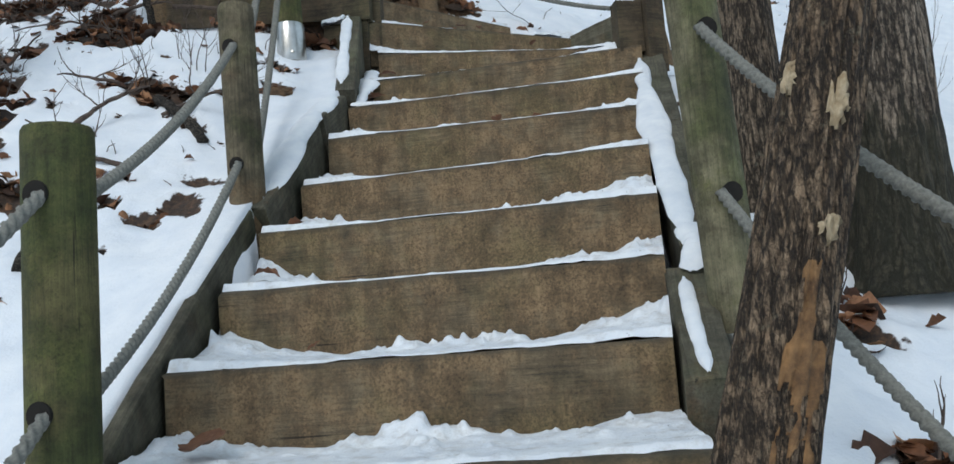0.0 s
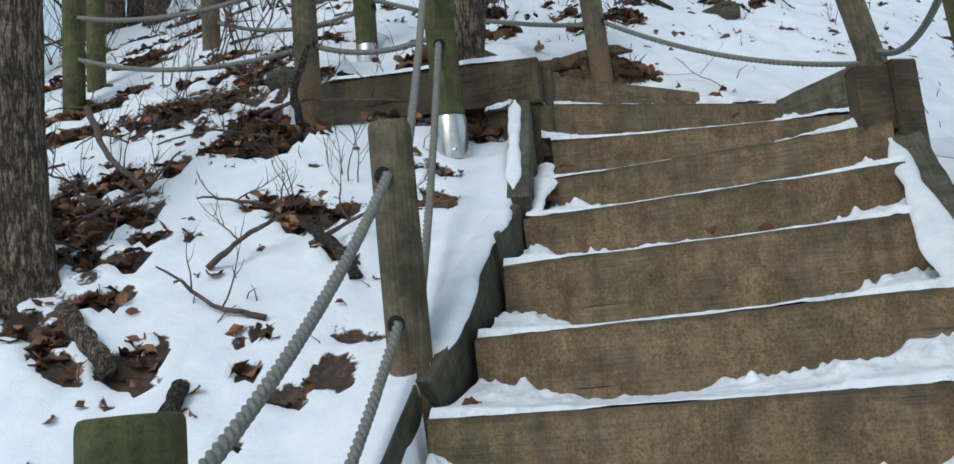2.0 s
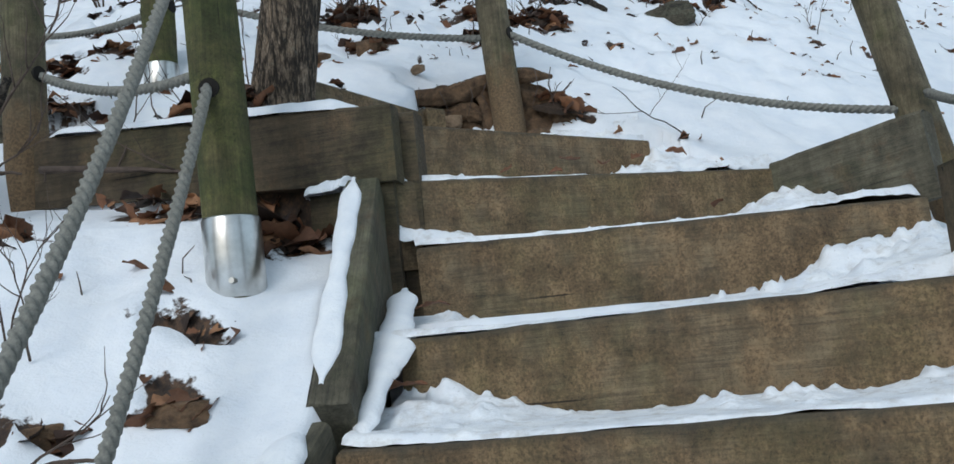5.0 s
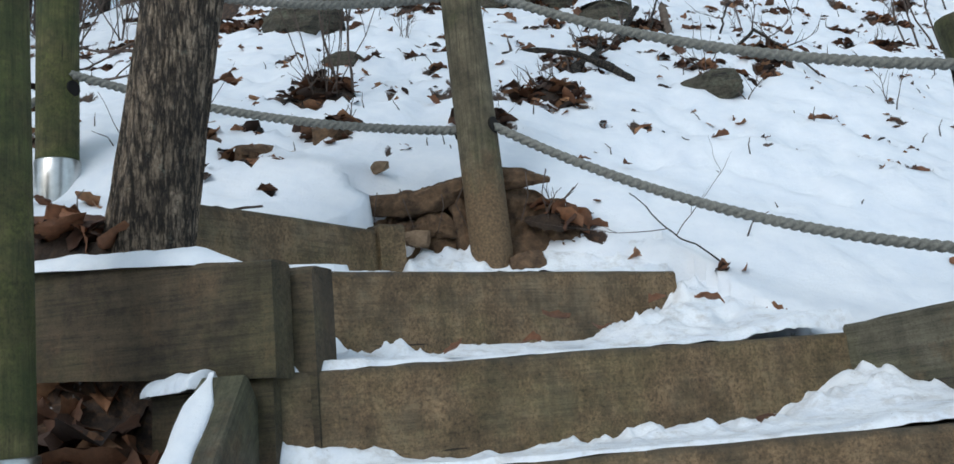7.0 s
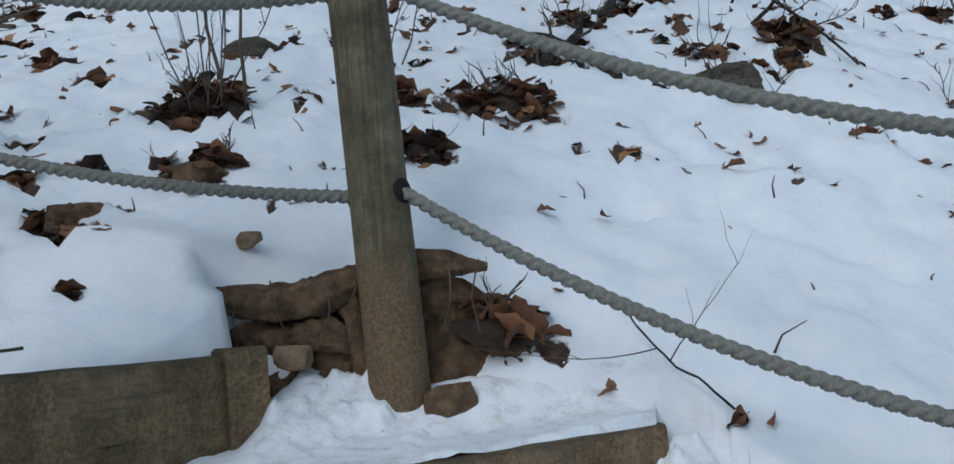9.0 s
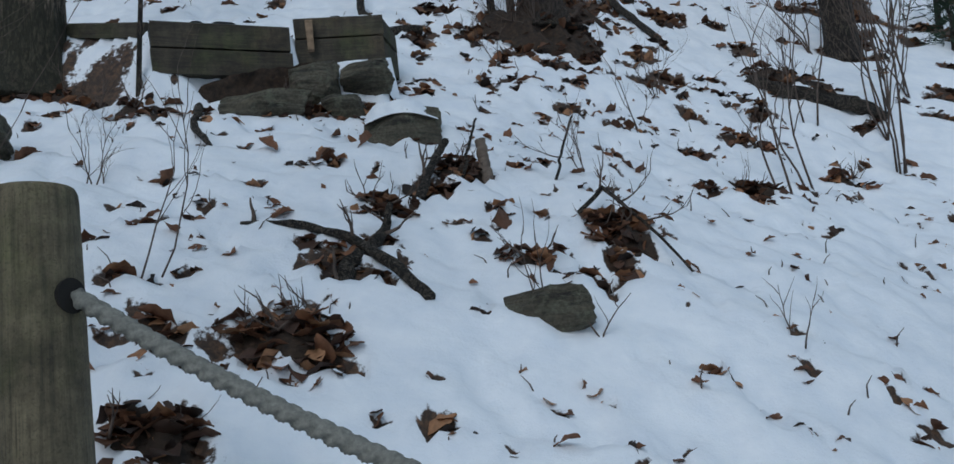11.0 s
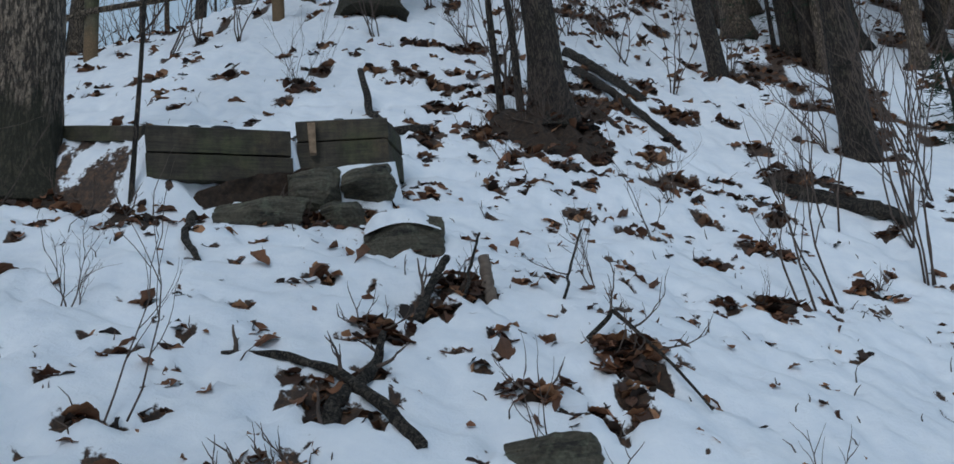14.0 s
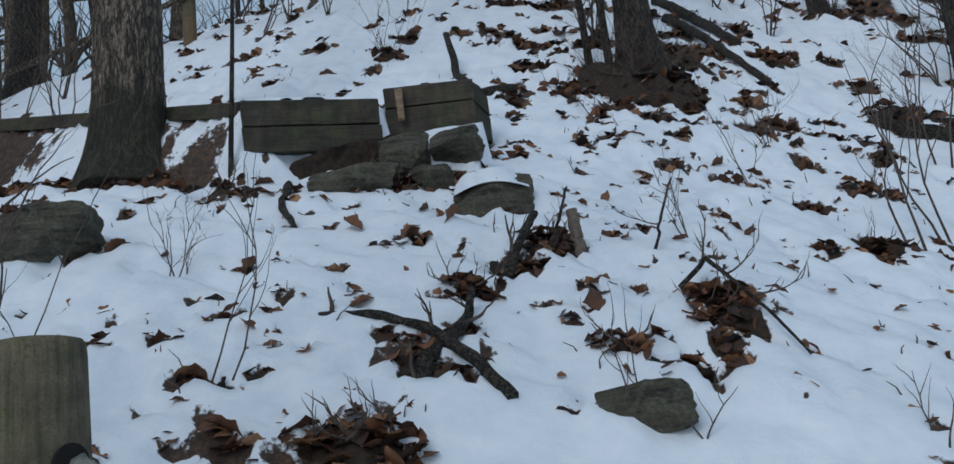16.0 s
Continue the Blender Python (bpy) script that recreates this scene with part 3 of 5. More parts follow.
front = (X > -1.62) & (X < -0.52) & (Y > 4.62) & (Y <= 4.975)
Z = np.where(front, np.minimum(Z, np.interp(X, [-1.6, -0.5], [2.75, 2.60]) - 0.35 * (4.95 - Y)), Z)
hid = (X > -1.75) & (X < -0.50) & (Y > 4.975) & (Y < 5.35) & ((X < -0.63) | (Y > 5.13 + 0.952 * (X + 0.62)))
Z = np.where(hid, np.interp(X, [-1.6, -0.5], [2.965, 2.89]) + 0.10 * np.maximum(0, Y - 5.0), Z)
# terrace held by the planter
ter = in_poly(X, Y, [(-2.6, 9.0), (-1.5, 8.85), (-1.18, 8.45), (-1.10, 8.37), (-0.56, 8.61), (-0.56, 8.84), (-0.16, 8.90), (-0.15, 9.2), (-2.6, 9.4)])
Z = np.where(ter, np.maximum(Z, 5.325 + 0.22 * np.maximum(0, Y - 8.55 - 0.41 * (X + 0.55) * (X < -0.55)) + 0.3 * bumps_at(X, Y)), Z)
yf = 8.43 + 0.31 * np.maximum(0, -1.10 - X)
low_end = (X < -0.85) & (X > -2.9) & (Y <= yf + 0.04)
Z = np.where(low_end, np.maximum(Z, 5.30 + 0.235 * (-1.13 - np.maximum(X, -2.9)) - 2.4 * np.maximum(0, yf - 0.05 - Y) - 1.1 * np.maximum(0, X + 1.13) + 0.6 * bumps_at(X, Y)), Z)
behind = (X < -1.05) & (X > -2.9) & (Y > yf) & (Y < yf + 0.9)
Z = np.where(behind, np.maximum(Z, 5.345 + 0.25 * (-1.13 - X) + 0.2 * (Y - yf) + 0.3 * bumps_at(X, Y)), Z)
nook = in_poly(X, Y, [(-0.53, 8.57), (-0.12, 8.57), (-0.10, 8.87), (-0.56, 8.80)])
Z = np.where(nook, 5.13 + 0.42 * (Y - 8.57) + 0.3 * bumps_at(X, Y), Z)
Z = np.where(in_poly(X, Y, [(-0.68, 5.80), (-0.04, 5.83), (-0.04, 5.93), (-0.42, 5.935), (-0.72, 5.90)]), np.minimum(Z, 3.10), Z)
# hollow under the corner post
hol = np.exp(-(((X + 0.28) / 0.26) ** 2 + ((Y - 5.90) / 0.10) ** 2))
Z = Z - 0.13 * hol - 0.09 * np.exp(-(((X + 1.52) / 0.22) ** 2 + ((Y - 5.62) / 0.14) ** 2))
n, m = X.shape
i, j = np.meshgrid(np.arange(n - 1), np.arange(m - 1), indexing="ij")
quads = np.stack([i * m + j, (i + 1) * m + j, (i + 1) * m + j + 1, i * m + j + 1], -1).reshape(-1, 4)
g_me = bpy.data.meshes.new("ground")
g_me.vertices.add(n * m)
g_me.vertices.foreach_set("co", np.stack([X, Y, Z], -1).ravel())
g_me.loops.add(quads.size)
g_me.loops.foreach_set("vertex_index", quads.ravel())
g_me.polygons.add(len(quads))
g_me.polygons.foreach_set("loop_start", np.arange(0, quads.size, 4))
g_me.polygons.foreach_set("use_smooth", np.ones(len(quads), bool))
g_me.update(calc_edges=True)
g_me.attributes.new("bare", "FLOAT", "POINT").data.foreach_set("value", bare.ravel())
g_me.materials.append(M_GROUND)
tagged(new("ground", g_me), "snow-covered woodland slope with bare leaf patches", "ground", kind="structure")


# ---- timber pieces ----
def board_mesh(name, length, height, thick, material, cuts=12, wear=0.0025, seed=0, drop=(0.0, 0.0)):
    """A sawn board along x from 0, its top at z = 0, its front face at y = 0, with worn edges."""
    prof = np.array([(0.0, -height), (0.0, -0.010), (0.003, -0.003), (0.010, 0.0), (thick - 0.008, 0.0), (thick, -0.008), (thick, -height)])
    xs = np.linspace(0, length, cuts + 1)
    P = np.zeros((len(xs), len(prof), 3))
    for a, x in enumerate(xs):
        w = wear * fbm(np.full(len(prof), x * 7.0 + seed), np.arange(len(prof)) * 0.6, seed, 3)
        dz = drop[0] + (drop[1] - drop[0]) * x / length
        P[a, :, 0] = x
        P[a, :, 1] = prof[:, 0] + w
        P[a, :, 2] = prof[:, 1] + 0.7 * w + dz
    P[0, :, 0] += 0.004 * np.sin(np.arange(len(prof)) * 2.1 + seed)
    me = grid_mesh(name, P, material, closed=True, cap=True)
    me.polygons.foreach_set("use_smooth", [False] * len(me.polygons))
    return me


def between(a, b, z0, z1=None):
    """Pose of a board whose x axis runs from a to b in the plan."""
    ang = math.atan2(b[1] - a[1], b[0] - a[0])
    tilt = 0 if z1 is None else -math.atan2(z1 - z0, math.hypot(b[0] - a[0], b[1] - a[1]))
    return Matrix.Translation((a[0], a[1], z0)) @ Matrix.Rotation(ang, 4, "Z") @ Matrix.Rotation(tilt, 4, "Y")


stairs = tagged(new("timber_staircase"), "outdoor steps of muddy timber risers holding snowy treads", "staircase", kind="structure")
for k, (a, b, z) in enumerate(STEPS):
    length = math.hypot(b[0] - a[0], b[1] - a[1])
    high = 0.27 if k < 14 else 0.235
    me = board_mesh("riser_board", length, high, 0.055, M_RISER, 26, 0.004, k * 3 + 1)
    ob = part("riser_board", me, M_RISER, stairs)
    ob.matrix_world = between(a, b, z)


def side_board(a, b, za, zb, height=0.20, thick=0.05, material=None, name="side_board", seed=0):
    length = math.sqrt((b[0] - a[0]) ** 2 + (b[1] - a[1]) ** 2 + (zb - za) ** 2)
    ob = part(name, board_mesh(name, length, height, thick, material or M_SIDE, 10, 0.004, seed), M_SIDE, stairs)
    ob.matrix_world = between(a, b, za, zb)
    return ob


side_board((-0.625, 2.34), (-0.645, 3.42), 0.86, 1.54, 0.24, 0.04, seed=2)
side_board((-0.60, 3.43), (-0.555, 4.00), 1.545, 1.94, 0.22, 0.058, M_SIDE, seed=3)
side_board((-0.545, 4.01), (-0.515, 4.31), 1.97, 2.13, 0.20, 0.058, M_SIDE, seed=4)
side_board((-0.475, 4.33), (-0.535, 4.88), 2.16, 2.685, 0.34, 0.085, seed=5)
side_board((0.612, 2.50), (0.652, 2.94), 0.985, 1.225, 0.24, 0.105, seed=6)
side_board((0.712, 2.95), (0.765, 3.75), 1.285, 1.775, 0.22, 0.115, seed=7)
side_board((0.768, 3.752), (0.845, 4.52), 1.777, 2.26, 0.22, 0.105, seed=8)
# turn of the flight: a back plank and two short upright blocks
side_board((0.90, 5.27), (0.55, 5.575), 2.735, 2.700, 0.24, 0.06, M_SIDE, seed=9)
side_board((0.665, 4.444), (0.77, 4.47), 2.475, 2.475, 0.23, 0.10, M_BOX, "end_block", seed=10)
side_board((0.785, 4.45), (0.865, 4.49), 2.485, 2.485, 0.33, 0.09, M_BOX, "end_block", seed=11)


# ---- snow on the treads ----
def tread_snow(a0, b0, z, back_line, seed, piles=(0.05, 0.09), deep=0.0):
    """A lumpy sheet from just behind one riser's front edge to the face of the next."""
    nu, nv = 190, 44
    u, v = np.meshgrid(np.linspace(0, 1, nu), np.linspace(0, 1, nv), indexing="ij")
    A0, B0 = np.array(a0, float), np.array(b0, float)
    F = A0 + (B0 - A0) * u[..., None]
    line = np.array(back_line, float)
    along = np.linspace(0, 1, len(line))
    Bk = np.stack([np.interp(u, along, line[:, 0]), np.interp(u, along, line[:, 1])], -1)
    XY = F + (Bk - F) * (0.045 + 0.012 * vnoise(u * 30, u * 0, seed)[..., None] * (1 - v[..., None]) + 1.01 * v[..., None])
    sx, sy = XY[..., 0], XY[..., 1]
    rough = fbm(sx * 7, sy * 9, seed, 4)
    crumb = np.maximum(0, fbm(sx * 26, sy * 26, seed + 5, 3) + 0.1) ** 1.5
    clod = np.maximum(0, fbm(sx * 12, sy * 14, seed + 9, 3)) ** 1.2
    patch = sstep(-0.35, 0.5, vnoise(u * 5, u * 0 + seed, seed + 3))
    ends = piles[0] * (1 - sstep(0.0, 0.30, u + 0.05 * rough)) + piles[1] * sstep(0.66, 1.0, u + 0.06 * rough)
    back = sstep(0.30, 1.0, v)
    h = 0.009 + ends * (0.30 + 0.70 * back) + back * patch * (0.010 + 0.032 * clod) + 0.022 * crumb * (0.25 + 0.75 * back) * (0.35 + 0.65 * np.clip(np.maximum(patch, ends / 0.05), 0, 1))
    h = h + deep * sstep(0.45, 1.0, v) * sstep(0.2, 0.42, u) * (1 - 0.5 * sstep(0.6, 0.9, u))
    h = h * sstep(-0.02, 0.05, v + 0.02 * rough)
    P = np.concatenate([XY, (z + h - 0.003)[..., None]], -1)
    return P


def snow_thing(P, label, material):
    ob = new("tread_snow", grid_mesh("tread_snow", P, material))
    return tagged(ob, label, "snow", "snow on the steps", "stuff")


for k in range(len(STEPS) - 1):
    (a0, b0, z), (a1, b1, _) = STEPS[k], STEPS[k + 1]
    back, piles = [a1, b1], (0.062, 0.065)
    if k == 5:
        piles = (0.05, 0.03)
    if k == 12:
        piles = (0.06, 0.15)
        a0, back = (-0.54, 4.60), [(-0.55, 4.93), (0.84, 5.24)]
    if k == 13:
        back, piles = [(-0.55, 4.94), (0.60, 5.57)], (0.04, 0.10)
    if k == 14:
        back, piles = [(-0.60, 5.10), (0.28, 5.92)], (0.05, 0.16)
    if k == 15:
        b0, back, piles = (0.165, 5.83), [(-0.83, 5.13), (-0.57, 5.75), (-0.48, 5.85), (-0.26, 5.88), (0.16, 5.97)], (0.0, 0.05)
    snow_thing(tread_snow(a0, b0, z, back, 40 + k, piles, {14: 0.035, 15: 0.10}.get(k, 0.0)), "trodden snow lying on a step", M_TREAD)


def snow_ribbon(points, width, thick, seed, label="ridge of snow lying along a side board"):
    """A soft rounded strip of snow along a line of (x, y, z)."""
    pts = np.array(points, float)
    s = np.linspace(0, 1, 70)
    C = np.stack([np.interp(s, np.linspace(0, 1, len(pts)), pts[:, k]) for k in range(3)], -1)
    t = np.gradient(C, axis=0)
    t /= np.linalg.norm(t, axis=1)[:, None]
    side = np.cross(t, [0, 0, 1.0])
    side /= np.linalg.norm(side, axis=1)[:, None]
    th = np.linspace(0, np.pi, 13)
    grow = np.clip(np.sin(np.pi * np.clip(s, 0.02, 0.98)) * 3, 0.15, 1)
    w = width * grow * (1 + 0.3 * fbm(s * 4, s * 0, seed, 3) + 0.05 * fbm(s * 30, s * 0, seed + 2, 2))
    h = thick * grow * (1 + 0.25 * fbm(s * 4, s * 0 + 4, seed, 3) + 0.08 * fbm(s * 30, s * 0 + 9, seed + 2, 2))
    P = C[:, None] + (w[:, None] * np.cos(th))[..., None] * side[:, None] + (h[:, None] * np.sin(th) - 0.006)[..., None] * np.array([0, 0, 1.0])
    return tagged(new("snow_ridge", grid_mesh("snow_ridge", P, M_SNOW)), label, "snow", "snow caps", "stuff")


snow_ribbon([(0.618, 2.955, 1.285), (0.64, 3.3, 1.50), (0.67, 3.75, 1.77), (0.70, 4.1, 2.0), (0.735, 4.44, 2.21)], 0.046, 0.022, 1)
snow_ribbon([(-0.64, 3.47, 1.56), (-0.60, 3.98, 1.94), (-0.555, 4.30, 2.13)], 0.05, 0.026, 9)
snow_ribbon([(0.556, 2.52, 0.998), (0.565, 2.70, 1.095), (0.585, 2.90, 1.205)], 0.017, 0.013, 3)
snow_ribbon([(0.610, 2.90, 1.215), (0.628, 2.945, 1.285), (0.632, 3.03, 1.335)], 0.034, 0.025, 4)
snow_ribbon([(-0.54, 4.36, 2.20), (-0.60, 4.88, 2.697)], 0.024, 0.018, 6)
snow_ribbon([(-0.472, 4.335, 2.085), (-0.462, 4.60, 2.255), (-0.49, 4.86, 2.40)], 0.036, 0.02, 8, "snow packed between the risers and a side board")
snow_ribbon([(-0.605, 4.885, 2.675), (-0.66, 4.90, 2.67), (-0.74, 4.92, 2.665)], 0.04, 0.036, 7)


# ---- posts, sleeves and ropes ----
def fence_post(x, y, z0, z1, r, material, label, lean=(0.0, 0.0), holes=(), sleeve=None, hole_dir=(0.3, -1), seed=0):
    """A round post with a slightly domed, chamfered top; lean in metres per metre."""
    base = new("fence_post")
    base.matrix_world = Matrix.Translation((x, y, z0))
    H, na = z1 - z0, 40
    hs = np.concatenate([np.linspace(-0.12, H - 0.02, 40), [H - 0.009, H - 0.002, H, H + 0.001]])
    rs = np.concatenate([np.full(40, 1.0), [0.985, 0.93, 0.80, 0.02]])
    th = np.linspace(0, 2 * np.pi, na, endpoint=False)
    hh, tt = np.meshgrid(hs, th, indexing="ij")
    crack = 0.012 * np.maximum(0, vnoise(tt * 2.2 + seed, hh * 0.7, seed) - 0.55)
    rr = r * rs[:, None] * (1 + 0.02 * vnoise(tt * 1.3, hh * 1.5, seed + 1)) - crack
    P = np.stack([rr * np.cos(tt) + lean[0] * hh, rr * np.sin(tt) + lean[1] * hh, hh], -1)
    shaft = part("shaft", grid_mesh("shaft", P, material, closed=True, cap=True), material, base)
    d = np.array(hole_dir, float)
    d /= np.linalg.norm(d)
    for hz in holes:
        q = hz - z0
        bm = bmesh.new()
        # near-black plug paints the hole's inner shade; the shaft is not bored
        bmesh.ops.create_cone(bm, cap_ends=True, segments=18, radius1=0.024, radius2=0.024, depth=2 * r + 0.004)
        ob = part("rope_hole", bm, M_HOLE_SHADE, base)
        ob.matrix_local = Matrix.Translation((lean[0] * q, lean[1] * q, q)) @ Vector((d[0], d[1], 0)).to_track_quat("Z", "Y").to_matrix().to_4x4()
    if sleeve:
        s0, s1 = sleeve[0] - z0, sleeve[1] - z0
        zs = np.array([s0, s0 + 0.004, s1 - 0.004, s1, s1])
        rs2 = np.array([r + 0.002, r + 0.005, r + 0.005, r + 0.003, r - 0.004])
        zz, t2 = np.meshgrid(zs, th, indexing="ij")
        P = np.stack([rs2[:, None] * np.cos(t2) + lean[0] * zz, rs2[:, None] * np.sin(t2) + lean[1] * zz, zz], -1)
        part("metal_sleeve", grid_mesh("metal_sleeve", P, M_STEEL, closed=True), M_STEEL, base, "shiny galvanised steel sleeve")
        bm = bmesh.new()
        bmesh.ops.create_cone(bm, cap_ends=True, segments=6, radius1=0.009, radius2=0.007, depth=0.02)
        bolt = part("bolt", bm, M_STEEL, base)
        bolt.matrix_local = Matrix.Translation((0.02, -r - 0.004, s0 + 0.035)) @ Matrix.Rotation(radians(90), 4, "X")
    return tagged(base, label, "post", "rope fence posts")


def rope(a, b, sag, label="twisted grey rope threaded through wooden posts", r=0.0136):
    """A three-strand rope from a to b, hanging by sag."""
    a, b = np.array(a, float), np.array(b, float)
    L = np.linalg.norm(b - a)
    nr, na = max(40, int(L / 0.0075)), 15
    s = np.linspace(0, 1, nr)
    pts = a + (b - a) * s[:, None]
    pts[:, 2] -= 4 * sag * s * (1 - s)
    t = np.gradient(pts, axis=0)
    t /= np.linalg.norm(t, axis=1)[:, None]
    side = np.cross(t, [0, 0, 1.0])
    side /= np.linalg.norm(side, axis=1)[:, None]
    upv = np.cross(side, t)
    th = np.linspace(0, 2 * np.pi, na, endpoint=False)
    tw = 2 * np.pi * s * L / 0.068
    ang = th[None] + tw[:, None]
    rr = r * (0.64 + 0.42 * np.abs(np.cos(1.5 * th)))[None] * (1 + 0.03 * vnoise(s * L * 30, s * 0, 3))[:, None]
    P = pts[:, None] + rr[..., None] * (np.cos(ang)[..., None] * side[:, None] + np.sin(ang)[..., None] * upv[:, None])
    return tagged(new("rope", grid_mesh("rope", P, M_ROPE, closed=True, cap=True)), label, "rope", "fence ropes")


PL = "weathered round wooden post beside the steps"
fence_post(-0.608, 2.255, 0.70, 1.53, 0.062, M_POSTG, "mossy green round wooden post at the steps", holes=(1.40, 1.02), hole_dir=(0.15, 1), seed=1)
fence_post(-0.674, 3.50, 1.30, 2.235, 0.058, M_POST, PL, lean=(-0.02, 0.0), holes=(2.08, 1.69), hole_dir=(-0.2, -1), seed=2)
fence_post(-0.823, 4.65, 2.36, 3.42, 0.062, M_POSTG, "mossy wooden post in a shiny steel sleeve", lean=(-0.03, 0.0), holes=(2.88, 3.27), sleeve=(2.40, 2.585), hole_dir=(0.1, -1), seed=3)
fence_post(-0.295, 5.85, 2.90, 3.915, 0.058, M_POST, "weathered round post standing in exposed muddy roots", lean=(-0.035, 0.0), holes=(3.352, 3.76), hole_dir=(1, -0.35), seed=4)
fence_post(0.682, 2.77, 0.98, 1.98, 0.059, M_POSTP, "greenish round wooden post with rope holes", lean=(-0.045, 0.0), holes=(1.75, 1.37), sleeve=(0.98, 1.06), hole_dir=(0.3, -1), seed=5)
fence_post(0.99, 4.20, 1.95, 2.98, 0.060, M_POSTG, "mossy round wooden post beside the steps", lean=(-0.05, 0.02), holes=(2.70,), hole_dir=(0.1, -1), seed=6)
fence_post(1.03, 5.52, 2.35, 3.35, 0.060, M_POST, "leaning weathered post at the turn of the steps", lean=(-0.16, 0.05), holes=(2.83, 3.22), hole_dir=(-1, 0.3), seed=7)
fence_post(1.02, 1.36, 0.0, 1.02, 0.062, M_POSTG, PL, holes=(0.86, 0.48), hole_dir=(-0.2, 1), seed=8)
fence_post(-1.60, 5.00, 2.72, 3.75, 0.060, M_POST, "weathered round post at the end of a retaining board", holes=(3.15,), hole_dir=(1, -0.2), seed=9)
fence_post(-1.55, 5.70, 3.15, 4.25, 0.060, M_POSTG, "mossy wooden post in a shiny steel sleeve", holes=(3.62,), sleeve=(3.22, 3.40), hole_dir=(1, -0.1), seed=10)
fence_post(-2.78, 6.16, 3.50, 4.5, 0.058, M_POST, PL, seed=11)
fence_post(-3.20, 5.39, 3.10, 4.10, 0.060, M_POSTG, PL, seed=12)
fence_post(-3.33, 5.75, 3.2, 4.15, 0.055, M_POSTG, PL, seed=13)

rope((-0.608, 2.31, 1.40), (-0.685, 3.44, 2.08), 0.05)
rope((-0.608, 2.31, 1.02), (-0.685, 3.44, 1.69), 0.05)
rope((-0.608, 2.20, 1.40), (-0.72, 1.0, 0.62), 0.05)
rope((-0.608, 2.20, 1.02), (-0.72, 1.0, 0.24), 0.05)
rope((-0.685, 3.56, 2.08), (-0.86, 4.59, 3.27), 0.05)
rope((-0.672, 3.56, 1.69), (-0.835, 4.585, 2.88), 0.05)
rope((0.645, 2.71, 1.75), (1.01, 1.42, 0.86), 0.07)
rope((0.655, 2.71, 1.37), (1.01, 1.42, 0.48), 0.07)
rope((0.66, 2.82, 1.75), (0.955, 4.14, 2.70), 0.05)
rope((0.96, 4.26, 2.70), (0.97, 5.46, 2.83), 0.10)
rope((-0.26, 5.84, 3.352), (0.94, 5.52, 2.80), 0.080)
rope((-0.27, 5.84, 3.76), (0.88, 5.52, 3.22), 0.06)
rope((-0.35, 5.84, 3.352), (-1.50, 5.69, 3.665), 0.045)
rope((-0.36, 5.84, 3.76), (-1.50, 5.69, 4.02), 0.07)
rope((-1.55, 5.00, 3.15), (-0.86, 4.66, 2.95), 0.05)
rope((-1.65, 5.00, 3.15), (-3.16, 5.37, 3.50), 0.08)
rope((-1.65, 5.00, 3.50), (-3.16, 5.37, 3.75), 0.08)
rope((-3.28, 5.76, 3.45), (-2.74, 6.16, 3.75), 0.02)
rope((-1.60, 5.72, 3.62), (-2.74, 6.16, 3.95), 0.08)

# ---- retaining board of the upper flight, with its corner post ----
box = tagged(new("retaining_board"), "heavy dark timber board retaining the upper flight", "retaining board", kind="structure")
ob = part("board", board_mesh("board", 1.057, 0.205, 0.07, M_BOX, 24, 0.004, 60, (0.0, -0.075)), M_BOX, box)
ob.matrix_world = between((-1.55, 4.965), (-0.495, 4.905), 2.955)
ob = part("corner_post", board_mesh("corner_post", 0.062, 0.75, 0.085, M_BOX, 4, 0.006, 61), M_BOX, box)
ob.matrix_world = between((-0.515, 4.985), (-0.458, 4.982), 2.872)
ob = part("brace", board_mesh("brace", 0.13, 0.30, 0.06, M_BOX, 4, 0.004, 62), M_BOX, box)
ob.matrix_world = between((-0.73, 4.90), (-0.60, 4.90), 2.665)
# added dark board: fills the shaded corner and hides the cut ground
ob = part("filler_panel", board_mesh("filler_panel", 0.10, 0.55, 0.03, M_BOX, 4, 0.004, 63), M_BOX, box)
ob.matrix_world = between((-0.61, 4.92), (-0.45, 4.925), 2.68)
st = tagged(new("timber_stake", board_mesh("timber_stake", 0.075, 0.22, 0.07, M_RISER, 4, 0.006, 64)), "short muddy timber stake holding the riser", "stake")
st.matrix_world = between((-0.562, 5.69), (-0.512, 5.745), 3.088)


